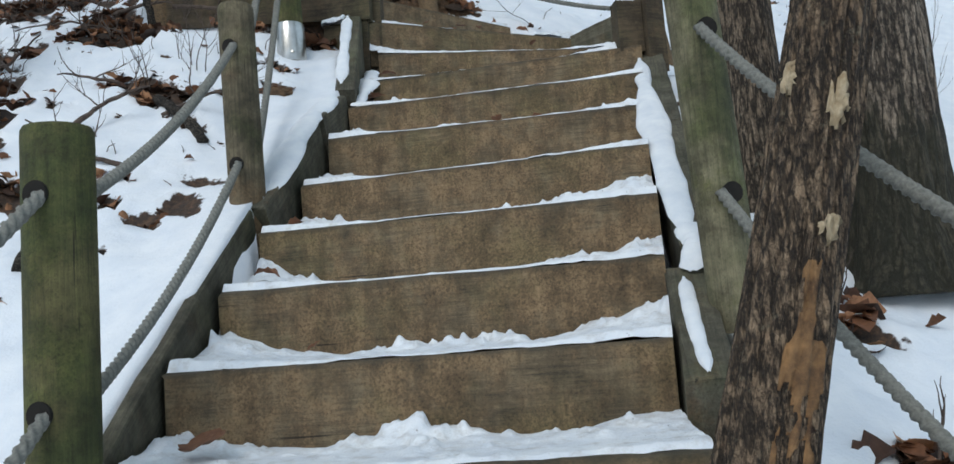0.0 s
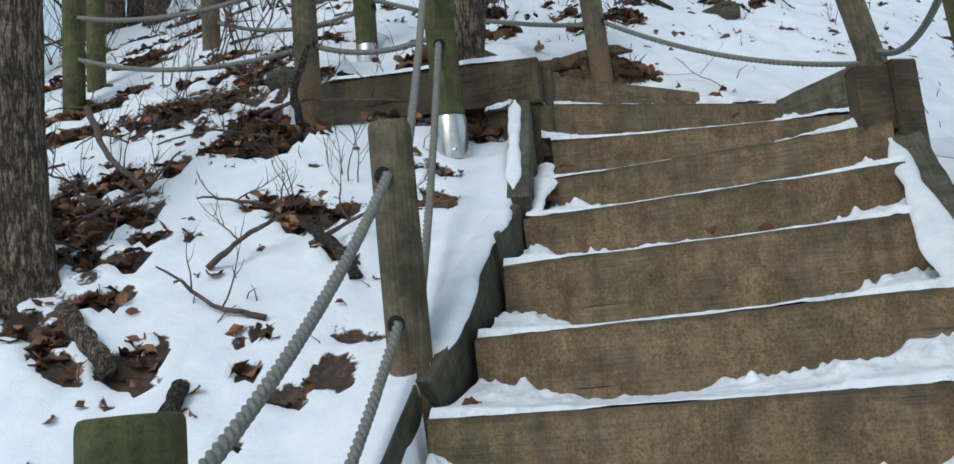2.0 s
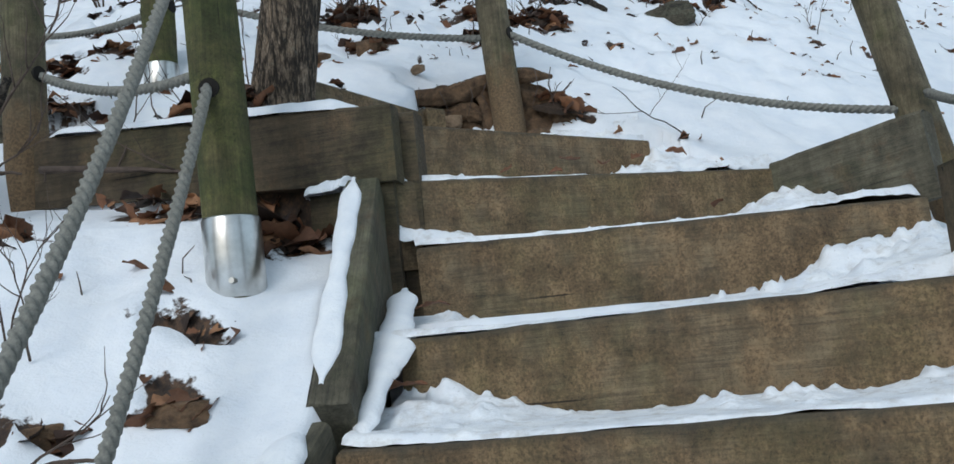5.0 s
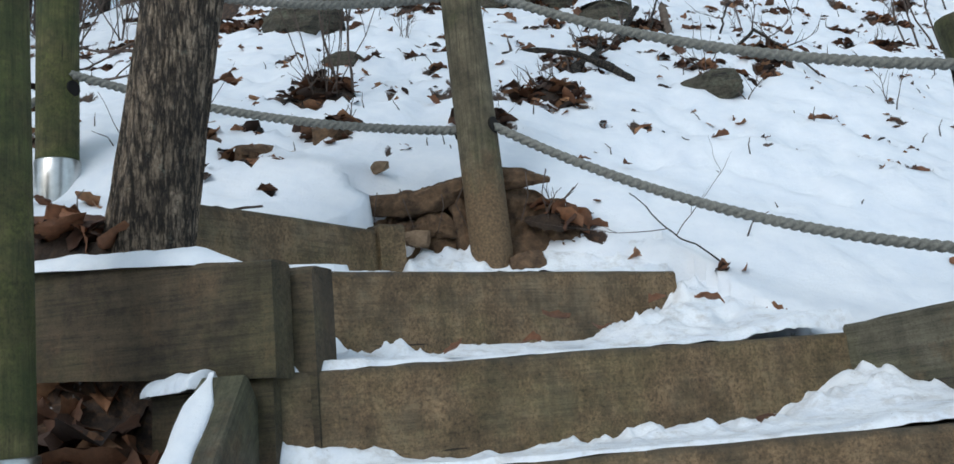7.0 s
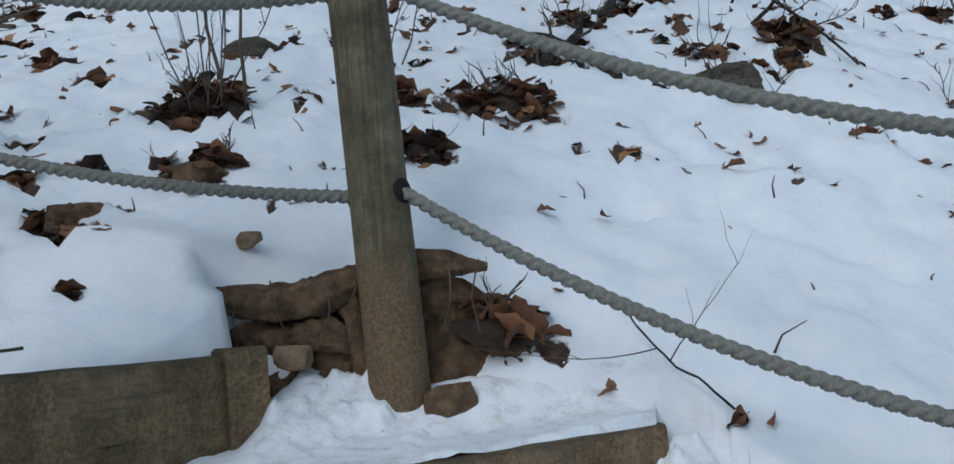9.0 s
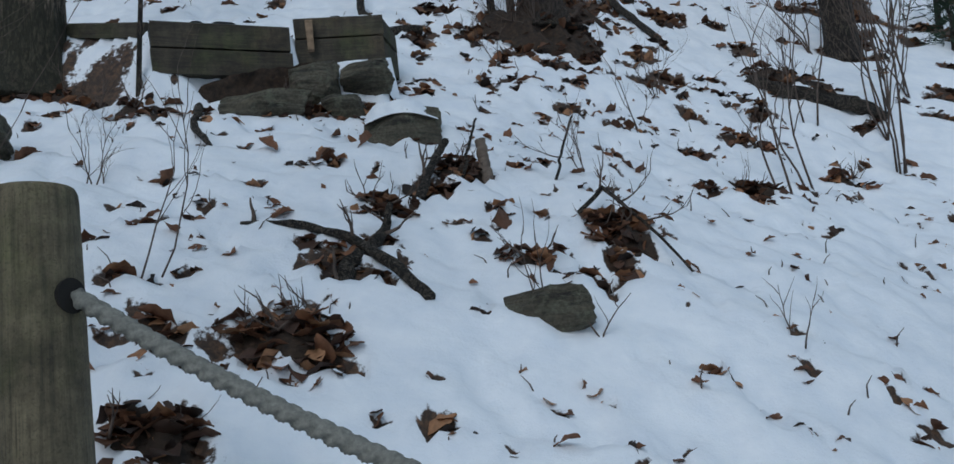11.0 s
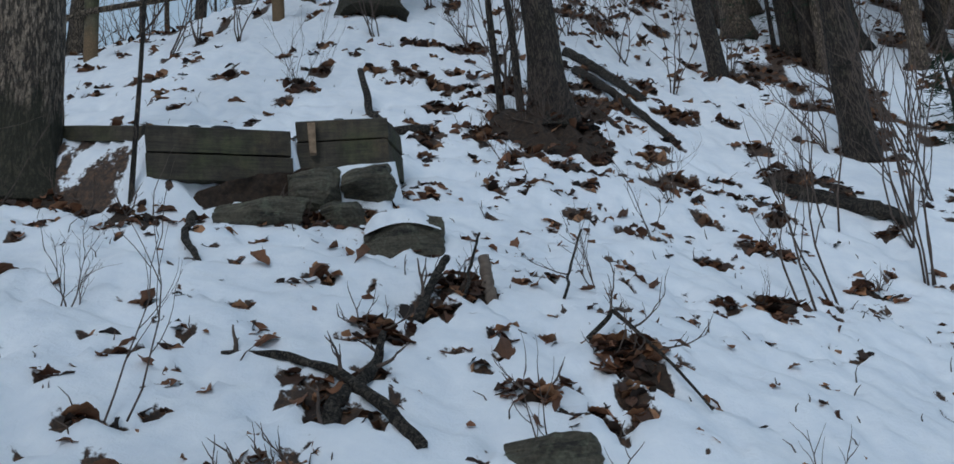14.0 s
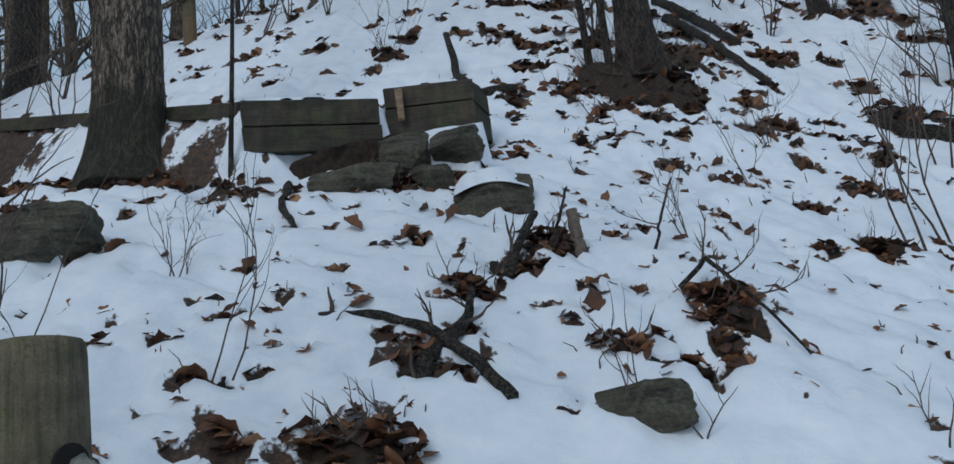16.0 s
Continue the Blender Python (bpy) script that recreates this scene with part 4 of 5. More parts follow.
# ---- trees ----
def trunk_mesh(name, pts, radii, material, flare=0.5, na=56, ridge=0.06, seed=0, step=0.03, foot=0.16):
    """A bark-ridged trunk through the points (z rising), flared at the foot."""
    pts, radii = np.array(pts, float), np.array(radii, float)
    s = np.concatenate([[0], np.cumsum(np.linalg.norm(np.diff(pts, axis=0), axis=1))])
    q = np.arange(0, s[-1], step)
    C = np.stack([np.interp(q, s, pts[:, k]) for k in range(3)], -1)
    r = np.interp(q, s, radii) * (1 + flare * np.exp(-q / foot))
    C[:, 0] += 0.012 * vnoise(q * 1.2, q * 0 + seed, seed)
    C[:, 1] += 0.012 * vnoise(q * 1.2, q * 0 + seed + 9, seed + 3)
    th = np.linspace(0, 2 * np.pi, na, endpoint=False)
    qq, tt = np.meshgrid(q, th, indexing="ij")
    wrap = np.cos(tt) * 3.1, np.sin(tt) * 3.1
    rid = np.abs(vnoise(wrap[0] * 2.2 + 5, wrap[1] * 2.2 + qq * 1.4, seed)) + 0.6 * np.abs(vnoise(wrap[0] * 4.4, wrap[1] * 4.4 + qq * 6.5, seed + 7))
    lobes = 0.10 * np.exp(-qq / 0.22) * np.cos(tt * 5 + seed)
    rr = r[:, None] * (1 + ridge * (rid - 0.7) + 0.05 * vnoise(wrap[0] * 0.6, wrap[1] * 0.6 + qq * 3, seed + 2) + lobes)
    P = np.stack([C[:, :1] + rr * np.cos(tt), C[:, 1:2] + rr * np.sin(tt), C[:, 2:3] + 0 * rr], -1)
    return grid_mesh(name, P, material, closed=True, cap=True)


def limb(start, way, length, r, rnd, depth, out):
    """Grows a wandering limb and its twigs into out, as raw tubes."""
    nseg = 6
    p, d = np.array(start, float), np.array(way, float)
    d /= np.linalg.norm(d)
    pts = [p.copy()]
    for k in range(nseg):
        d = d + np.array([rnd.uniform(-0.25, 0.25), rnd.uniform(-0.25, 0.25), rnd.uniform(-0.08, 0.22)])
        d /= np.linalg.norm(d)
        p = p + d * length / nseg
        pts.append(p.copy())
        if depth > 0 and k >= 1 and rnd.random() < 0.75:
            w = d + np.array([rnd.uniform(-0.9, 0.9), rnd.uniform(-0.9, 0.9), rnd.uniform(-0.2, 0.6)])
            limb(p, w, length * rnd.uniform(0.35, 0.6), r * 0.5, rnd, depth - 1, out)
    out.append(tube(pts, np.linspace(r, r * 0.3, nseg + 1), 5))


def bare_tree(x, y, r, h, material, label, seed, lean=(0.0, 0.0), flare=0.5, limbs=6, limb_from=0.45, ridge=0.06, group="", sink=0.08, step=0.03, na=56, foot=0.16):
    rnd = random.Random(seed)
    z = ground_z(x, y)
    t = new("tree")
    t.matrix_world = Matrix.Translation((x, y, z))
    pts = [(lean[0] * k + rnd.uniform(-0.02, 0.02) * k, lean[1] * k + rnd.uniform(-0.02, 0.02) * k, k) for k in np.linspace(-sink, h, 7)]
    pts[0] = (pts[0][0], pts[0][1], -sink)
    part("trunk", trunk_mesh("trunk", pts, np.linspace(r, r * 0.45, 7), material, flare, na, ridge, seed, step, foot), material, t)
    raw = []
    for k in range(limbs):
        f = limb_from + (0.97 - limb_from) * (k + rnd.random()) / limbs
        q = np.array([np.interp(f * h, [c[2] for c in pts], [c[a] for c in pts]) for a in range(3)])
        a = rnd.uniform(0, 6.28)
        limb(q, (math.cos(a), math.sin(a), rnd.uniform(0.3, 1.0)), h * rnd.uniform(0.18, 0.32), r * 0.36, rnd, 2, raw)
    if raw:
        V, F = join_raw(raw)
        tagged(part("crown", mesh_of("crown", V, F, M_TWIG), M_TWIG, t), kind="stuff")
    return tagged(t, label, "tree", group)


NEAR = bare_tree(0.345, 2.03, 0.071, 4.5, M_BARKW, "slim tree with flaking bark beside the steps", 3, lean=(0.232, 0.0), flare=0.95, foot=0.42, limbs=4, limb_from=0.6, ridge=0.13, step=0.010, na=120)
bare_tree(1.26, 3.30, 0.145, 7.0, M_BARKM, "thick tree with moss at its foot", 4, lean=(-0.01, 0.01), flare=0.65, ridge=0.09, step=0.02, na=80)
bare_tree(0.98, 3.62, 0.10, 6.0, M_BARK, "grey-barked tree behind the rope posts", 5, flare=0.5)
bare_tree(-2.02, 3.62, 0.125, 7.0, M_BARK, "rough grey-brown tree on the snowy bank", 6, lean=(-0.02, 0.0), flare=0.55, ridge=0.08, step=0.02)
bare_tree(-0.885, 5.10, 0.092, 6.0, M_BARK, "leaning tree growing behind the retaining board", 7, lean=(0.13, 0.06), flare=0.3, ridge=0.08, step=0.015, na=80)
bare_tree(-1.76, 8.52, 0.165, 9.0, M_BARKM, "broad tree with a dark mossy foot", 8, lean=(0.02, 0.0), flare=0.75, ridge=0.07, step=0.02, na=72)
bare_tree(0.80, 10.22, 0.12, 8.0, M_BARKD, "dark tree with a swollen root mound", 9, lean=(0.0, 0.03), flare=1.3, ridge=0.10)
bare_tree(0.47, 10.30, 0.024, 5.0, M_BARKD, "thin dark stem beside a tree", 10, flare=0.3, limbs=3)
bare_tree(0.60, 10.2, 0.026, 5.0, M_BARKD, "thin dark stem beside a tree", 12, lean=(-0.02, 0.0), flare=0.3, limbs=3)
bare_tree(2.98, 10.85, 0.115, 9.0, M_BARKD, "dark rough tree on the upper slope", 13, lean=(0.05, 0.0), flare=0.25)
bare_tree(2.58, 12.5, 0.085, 9.0, M_BARKD, "dark tree on the upper slope", 14, lean=(-0.04, 0.0), flare=0.25)
bare_tree(-0.65, 12.6, 0.26, 9.0, M_BARKM, "mossy tree on the upper slope", 15, lean=(0.02, 0.0))
bare_tree(-1.14, 8.27, 0.011, 3.2, M_BARKD, "thin dark sapling beside the timber planter", 16, lean=(0.05, 0.0), flare=0.3, limbs=3)
wood = random.Random(77)
for k in range(95):
    yy = wood.uniform(13.5, 42)
    xx = wood.uniform(-0.75, 0.95) * (yy - 4)
    if xx < -2 and yy < 16:
        continue
    if xx < 0 and wood.random() < 0.35:
        continue
    bare_tree(xx, yy, wood.uniform(0.06, 0.2), wood.uniform(8, 14), wood.choice((M_BARK, M_BARKD, M_BARKD)), "bare winter tree in the distance", 100 + k,
              lean=(wood.uniform(-0.06, 0.06), wood.uniform(-0.03, 0.03)), limbs=5, limb_from=0.25, group="woodland trees", step=0.25, na=14)
for k in range(70):
    yy = wood.uniform(3.5, 22)
    xx = -wood.uniform(4.6, 17)
    bare_tree(xx, yy, wood.uniform(0.05, 0.16), wood.uniform(7, 12), wood.choice((M_BARK, M_BARKD)), "bare winter tree in the distance", 300 + k,
              lean=(wood.uniform(-0.06, 0.06), wood.uniform(-0.03, 0.03)), limbs=5, limb_from=0.2, group="woodland trees", step=0.25, na=14)

for k in range(80):
    yy = wood.uniform(13.2, 26)
    xx = wood.uniform(0.22, 0.85) * (yy - 3)
    bare_tree(xx, yy, wood.uniform(0.05, 0.17), wood.uniform(7, 12), wood.choice((M_BARKD, M_BARK)), "bare winter tree in the distance", 500 + k,
              lean=(wood.uniform(-0.08, 0.08), wood.uniform(-0.03, 0.03)), limbs=6, limb_from=0.12, group="woodland trees", step=0.25, na=14)


def pine_sapling(x, y, h, seed):
    rnd = random.Random(seed)
    t = new("pine_sapling")
    t.matrix_world = Matrix.Translation((x, y, ground_z(x, y) - 0.02))
    V, F = tube([(0, 0, 0), (0.02, 0, h * 0.5), (0, 0.01, h)], [0.03, 0.02, 0.006], 7)
    part("trunk", mesh_of("trunk", V, F, M_BARKD), M_BARKD, t)
    raw = []
    for k in range(46):
        f = rnd.uniform(0.12, 1.0)
        a, ln = rnd.uniform(0, 6.28), (1.1 - f) * h * 0.55
        for q in range(16):
            s = rnd.uniform(0.25, 1.0)
            c = np.array([ln * s * math.cos(a), ln * s * math.sin(a), f * h - 0.12 * ln * s + rnd.uniform(-0.02, 0.02)])
            d = np.array([rnd.gauss(0, 1) + math.cos(a), rnd.gauss(0, 1) + math.sin(a), rnd.gauss(0.2, 0.6)])
            d *= 0.09 / np.linalg.norm(d)
            w = np.cross(d, [0.3, 0.5, 0.8]) * 0.06
            raw.append((np.array([c - w, c + w, c + d]), [[0, 1, 2]]))
    V, F = join_raw(raw)
    tagged(part("needles", mesh_of("needles", V, F, M_PINE), M_PINE, t), kind="stuff")
    return tagged(t, "small dark green pine on the upper slope", "tree", "pine saplings")


pine_sapling(3.55, 13.6, 1.5, 1)
pine_sapling(4.1, 14.0, 1.3, 2)
pine_sapling(4.3, 11.9, 0.7, 3)
pine_sapling(4.05, 11.3, 0.5, 4)


# ---- leaves ----
def leaf_raw(rnd, size):
    """A lobed, curled dead leaf in its own frame."""
    n = 7
    xs = np.linspace(0, 1, n)
    half = 0.30 * np.sin(np.pi * xs ** 0.8) ** 0.8 * (1 + 0.20 * np.cos(xs * 5 * np.pi + rnd.uniform(0, 3))) + 0.012
    curl, twist, fold = rnd.uniform(-1.3, 1.3), rnd.uniform(-0.8, 0.8), rnd.uniform(0.1, 0.9)
    V = []
    for x, h in zip(xs, half):
        for w in (-1, -0.45, 0.45, 1):
            y, z = w * h, fold * abs(w) * h + 0.3 * curl * (x - 0.5) ** 2 + 0.05 * rnd.uniform(-1, 1)
            c, s = math.cos(twist * (x - 0.5)), math.sin(twist * (x - 0.5))
            V.append(((x - 0.5), y * c - z * s, y * s + z * c))
    F = [[a * 4 + b, (a + 1) * 4 + b, (a + 1) * 4 + b + 1, a * 4 + b + 1] for a in range(n - 1) for b in range(3)]
    return np.array(V) * size, F


def turned(V, rnd, flat=0.9):
    e = Euler((rnd.gauss(0, flat), rnd.gauss(0, flat), rnd.uniform(0, 6.28))).to_matrix()
    return V @ np.array(e).T


litter = {}
for bx, by, br in BARE:
    near = by < 9.2
    key = "near" if near else "far"
    count = int(min(90, 1 + (1300 if near else 300) * br * br + 55 * br))
    for k in range(count):
        a, d = R3.uniform(0, 6.28), br * math.sqrt(R3.random()) * 1.0
        lx, ly = bx + 1.1 * d * math.cos(a), by + d * math.sin(a) / 1.5
        le, re = stair_edges(ly)
        if le - 0.02 < lx < re + 0.02 and ly < 5.0:
            continue
        V, F = leaf_raw(R3, min(1.9 * br + 0.015, R3.uniform(0.03, 0.10)) if near else R3.uniform(0.05, 0.12))
        V = turned(V, R3, 0.5) + (lx, ly, ground_z(lx, ly) + R3.uniform(-0.032, -0.004))
        litter.setdefault(key, []).append((V, F))
for key, raws in litter.items():
    V, F = join_raw(raws)
    tagged(new("leaf_litter", mesh_of("leaf_litter", V, F, M_LEAF)), "dead brown leaves showing in holes in the snow", "leaves", kind="stuff")

LEAVES = [mesh_of("fallen_leaf", *leaf_raw(random.Random(500 + k), 1.0), M_LEAF) for k in range(9)]


def fallen_leaf(x, y, size, lift=0.012, z=None, tilt=0.5):
    ob = new("fallen_leaf", LEAVES[R3.randrange(len(LEAVES))])
    zz = ground_z(x, y) if z is None else z
    ob.matrix_world = Matrix.Translation((x, y, zz + lift)) @ Euler((R3.gauss(0.8 * tilt - 0.1, tilt), R3.gauss(0, tilt), R3.uniform(0, 6.28))).to_matrix().to_4x4() @ Matrix.Diagonal((size, size, size, 1))
    return tagged(ob, "curled dead brown leaf lying on snow", "leaf", "fallen leaves")


for lx, ly, ls in [(0.32, 7.59, 0.10), (0.57, 7.33, 0.12), (-0.28, 7.80, 0.11), (-0.28, 8.1, 0.09), (0.45, 9.6, 0.13), (0.42, 8.6, 0.10), (1.05, 9.9, 0.10), (-0.52, 6.76, 0.13), (-0.62, 6.6, 0.10),
                   (0.40, 6.66, 0.09), (-0.06, 6.32, 0.06), (0.07, 6.36, 0.06), (0.30, 5.86, 0.06), (0.36, 5.88, 0.05), (0.47, 8.02, 0.10), (0.66, 8.1, 0.08), (1.1, 7.9, 0.06), (1.3, 7.9, 0.06),
                   (-0.36, 7.37, 0.13), (-0.15, 7.95, 0.15), (-0.50, 7.85, 0.12), (0.33, 7.50, 0.14), (0.95, 8.3, 0.12), (0.9, 7.75, 0.10), (-0.75, 7.5, 0.10), (-0.62, 7.15, 0.09), (1.0, 9.2, 0.15), (0.25, 8.15, 0.11), (-0.20, 7.12, 0.10), (0.50, 7.42, 0.10), (0.62, 7.5, 0.12), (0.78, 7.5, 0.12),
                   (-1.40, 3.75, 0.07), (-0.97, 3.75, 0.05), (-1.6, 3.6, 0.07), (-1.05, 4.62, 0.09), (-0.95, 4.55, 0.08), (-0.74, 4.87, 0.12), (-0.70, 4.86, 0.10), (-0.68, 4.87, 0.10), (1.15, 2.55, 0.09), (1.2, 3.0, 0.08)]:
    fallen_leaf(lx, ly, ls * 0.8)
for k in range(18):
    fallen_leaf(R3.uniform(-1.9, -0.6), R3.uniform(5.75, 7.2), R3.uniform(0.035, 0.07), -0.006)
for k in range(36):
    fx, fy = R3.uniform(-2.3, 2.6), R3.uniform(6.0, 9.6)
    fallen_leaf(fx, fy, R3.uniform(0.025, 0.06), 0.004)
for k in range(40):
    fallen_leaf(R3.uniform(-3.0, -0.8), R3.uniform(3.1, 4.9), R3.uniform(0.03, 0.065), 0.004)
for lx, ly, lz, ls in [(-0.46, 2.50, 0.912, 0.13), (-0.30, 2.80, 1.09, 0.04), (-0.52, 3.16, 1.30, 0.08), (-0.5, 3.4, 1.47, 0.06), (0.02, 5.35, 2.72, 0.06), (-0.12, 5.3, 2.71, 0.06), (-0.08, 5.4, 2.76, 0.08),
                       (-0.24, 5.13, 2.70, 0.05), (0.25, 5.62, 2.78, 0.07), (0.13, 5.72, 2.80, 0.06), (0.12, 4.15, 1.92, 0.07), (0.28, 4.12, 1.90, 0.08), (-0.40, 4.75, 2.33, 0.08), (-0.42, 4.52, 2.16, 0.09), (0.3, 5.1, 2.53, 0.05)]:
    fallen_leaf(lx, ly, ls, 0.008, lz, 0.25)


# ---- twigs, shrubs, branches ----
def shrub(x, y, stems, height, label, seed, material=None, spread=0.35, r=0.004, category="shrub"):
    rnd = random.Random(seed)
    t = new("shrub")
    t.matrix_world = Matrix.Translation((x, y, ground_z(x, y) - 0.01))
    for k in range(stems):
        a = rnd.uniform(0, 6.28)
        out = []
        limb((rnd.gauss(0, 0.02), rnd.gauss(0, 0.02), 0), (spread * math.cos(a), spread * math.sin(a), 1), height * rnd.uniform(0.6, 1.0), r, rnd, 1 if height > 0.8 or stems < 4 else 2, out)
        V, F = join_raw(out)
        part("stem", mesh_of("stem", V, F, material or M_TWIG), material or M_TWIG, t)
    return tagged(t, label, category, "bare shrubs")


SHRUB = "thin bare shrub standing up through snow"
for sx, sy, ns, hh in [(-0.62, 6.95, 2, 0.55), (-1.0, 6.42, 7, 0.75), (-0.93, 6.46, 2, 0.9), (-0.95, 7.4, 4, 0.25), (0.40, 7.05, 2, 0.25), (0.52, 7.02, 2, 0.2), (1.62, 8.55, 2, 0.9), (2.46, 9.25, 4, 1.3), (2.6, 9.6, 3, 1.3), (1.83, 8.81, 2, 1.2), (2.2, 9.6, 2, 1.3), (2.75, 9.9, 4, 1.4), (3.1, 10.3, 4, 1.5), (3.4, 11.0, 4, 1.5),
                       (1.10, 8.9, 1, 0.6), (1.09, 9.05, 2, 0.3), (1.1, 7.2, 2, 0.22), (-0.9, 10.4, 5, 0.5), (0.45, 9.6, 3, 0.3), (1.3, 9.5, 5, 0.35), (0.7, 8.2, 3, 0.3), (2.3, 10.2, 4, 0.5),
                       (-1.7, 4.5, 3, 0.35), (-1.3, 4.1, 3, 0.25), (-1.15, 4.35, 4, 0.3), (-2.2, 4.4, 3, 0.4), (-2.4, 5.2, 4, 0.5), (-1.95, 5.1, 4, 0.45), (-2.7, 5.5, 4, 0.6), (-1.8, 3.9, 2, 0.3), (1.6, 3.9, 4, 0.6), (1.9, 4.4, 4, 0.7)]:
    shrub(sx, sy, ns, hh, SHRUB, int(1000 + 97 * sx + 31 * sy), spread=0.45 if hh < 0.8 else 0.12, r=0.003 if hh < 0.8 else 0.0065)
for k in range(40):
    shrub(-wood.uniform(2.4, 6.5), wood.uniform(5.6, 10.5), 4, wood.uniform(0.4, 1.3), SHRUB, 3000 + k, spread=0.4, r=0.006)
for k in range(80):
    yy = wood.uniform(10.5, 20)
    xx = wood.uniform(-0.5, 0.8) * (yy - 4)
    shrub(xx, yy, 4, wood.uniform(0.4, 1.4), SHRUB, 2000 + k, spread=0.4, r=0.007)


def branch(points, r0, r1, label, material=None, name="fallen_branch", lift=0.0, twigs=(), n=10, wob=0.18):
    """A fallen branch through plan points with heights above the ground; twigs: (share, way, length)."""
    raw_pts = np.array([(x, y, ground_z(x, y) + h) for x, y, h in points])
    q = np.linspace(0, 1, 22)
    src = np.linspace(0, 1, len(raw_pts))
    P = np.stack([np.interp(q, src, raw_pts[:, k]) for k in range(3)], -1)
    P += 0.006 * np.stack([vnoise(q * 9, q * 0 + 3, 5), vnoise(q * 9, q * 0 + 7, 6), vnoise(q * 9, q * 0 + 1, 7)], -1)
    t = new(name)
    t.matrix_world = Matrix.Translation(Vector(P[0]))
    P0 = P[0].copy()
    V, F = tube(P - P0, np.linspace(r0, r1, 22), n, wob, int(abs(P[0, 0]) * 100))
    part("limb", mesh_of("limb", V, F, material or M_BRANCH), material or M_BRANCH, t)
    rnd = random.Random(int(abs(P0[1]) * 1000))
    for share, way, length, r in twigs:
        out = []
        limb(P[int(share * 21)] - P0, way, length, r, rnd, 1, out)
        V, F = join_raw(out)
        tagged(part("twig", mesh_of("twig", V, F, M_TWIG), M_TWIG, t), kind="stuff")
    return tagged(t, label, "branch", "fallen branches")


branch([(-0.46, 7.30, 0.0), (-0.30, 7.275, 0.012), (-0.14, 7.22, 0.03), (-0.07, 7.175, 0.035), (0.02, 7.10, 0.03), (0.105, 7.03, 0.0)], 0.010, 0.017, "thick dark forked branch lying in snow", M_BRANCH, wob=0.35, n=14,
       twigs=[(0.05, (-0.1, 0.1, 0.9), 0.09, 0.009), (0.52, (-0.05, -0.3, 0.9), 0.09, 0.007)])
branch([(-0.15, 7.06, -0.03), (-0.125, 7.11, 0.0), (-0.08, 7.19, 0.015), (-0.03, 7.30, 0.03), (-0.015, 7.36, 0.08)], 0.030, 0.008, "weathered knotted fork under a fallen branch", M_BRANCH, wob=0.6, n=14,
       twigs=[(0.1, (-0.25, -0.1, 1.0), 0.10, 0.008), (0.75, (0.8, 0.1, 0.1), 0.08, 0.008), (0.85, (-0.4, 0.1, 0.5), 0.06, 0.006)])
branch([(-0.88, 8.25, 0.02), (-0.83, 8.02, 0.02), (-0.70, 7.80, 0.0)], 0.020, 0.010, "dark broken branch on the snow")
branch([(1.15, 12.0, 0.05), (1.38, 11.6, 0.09), (1.58, 11.15, 0.03)], 0.042, 0.032, "dark log fallen on the slope above a tree", M_BRANCH, wob=0.3)
branch([(1.15, 11.5, 0.06), (1.35, 11.0, 0.10), (1.60, 10.4, 0.0)], 0.036, 0.022, "dark log fallen on the slope above a tree", wob=0.3)
branch([(2.02, 10.06, 0.02), (2.2, 9.98, 0.04), (2.42, 9.87, 0.03), (2.68, 9.75, 0.0)], 0.03, 0.055, "rotten dark log half buried in snow", M_BRANCH, "log", wob=0.55, n=14)
branch([(-0.42, 10.1, 0.25), (-0.35, 9.9, 0.10), (-0.2, 9.75, 0.02), (0.02, 9.75, 0.03)], 0.022, 0.03, "curved dark branch resting on the slope")
branch([(0.06, 7.66, 0.0), (0.10, 7.75, 0.06), (0.16, 7.84, 0.12)], 0.018, 0.014, "short dark broken branch", twigs=[(0.3, (0.05, 0.1, 1), 0.16, 0.008)])
branch([(0.30, 7.85, -0.02), (0.295, 7.86, 0.06), (0.285, 7.87, 0.13)], 0.024, 0.02, "weathered broken stump standing in snow", M_TWIGP, "stump")
branch([(0.21, 7.78, 0.0), (0.25, 7.86, 0.12), (0.28, 7.92, 0.21)], 0.007, 0.004, "thin dark stick stuck in snow", name="stick")
branch([(0.56, 7.95, 0.0), (0.60, 8.0, 0.12), (0.66, 8.06, 0.25)], 0.006, 0.004, "thin dark stick stuck in snow", name="stick", twigs=[(0.4, (-0.9, 0, 0.2), 0.14, 0.003), (0.6, (0.3, 0, 0.5), 0.1, 0.003)])
branch([(0.60, 7.68, 0.02), (0.70, 7.72, 0.09), (0.80, 7.60, 0.05), (0.90, 7.45, 0.02)], 0.009, 0.004, "thorny dark twig arching over snow", name="stick",
       twigs=[(0.3, (0.2, 0.1, 0.9), 0.14, 0.005), (0.5, (0.9, 0.1, 0.2), 0.18, 0.004), (0.7, (0.6, -0.6, 0.1), 0.16, 0.004), (0.6, (-0.5, -0.2, 0.4), 0.2, 0.003)])
branch([(0.30, 5.86, 0.02), (0.17, 5.93, 0.04), (0.08, 5.98, 0.09)], 0.0024, 0.0016, "thin leafless twig lying on snow", name="stick", twigs=[(0.5, (-0.8, -0.3, -0.15), 0.3, 0.0016), (0.4, (0.3, 0.2, 0.5), 0.22, 0.0016)])
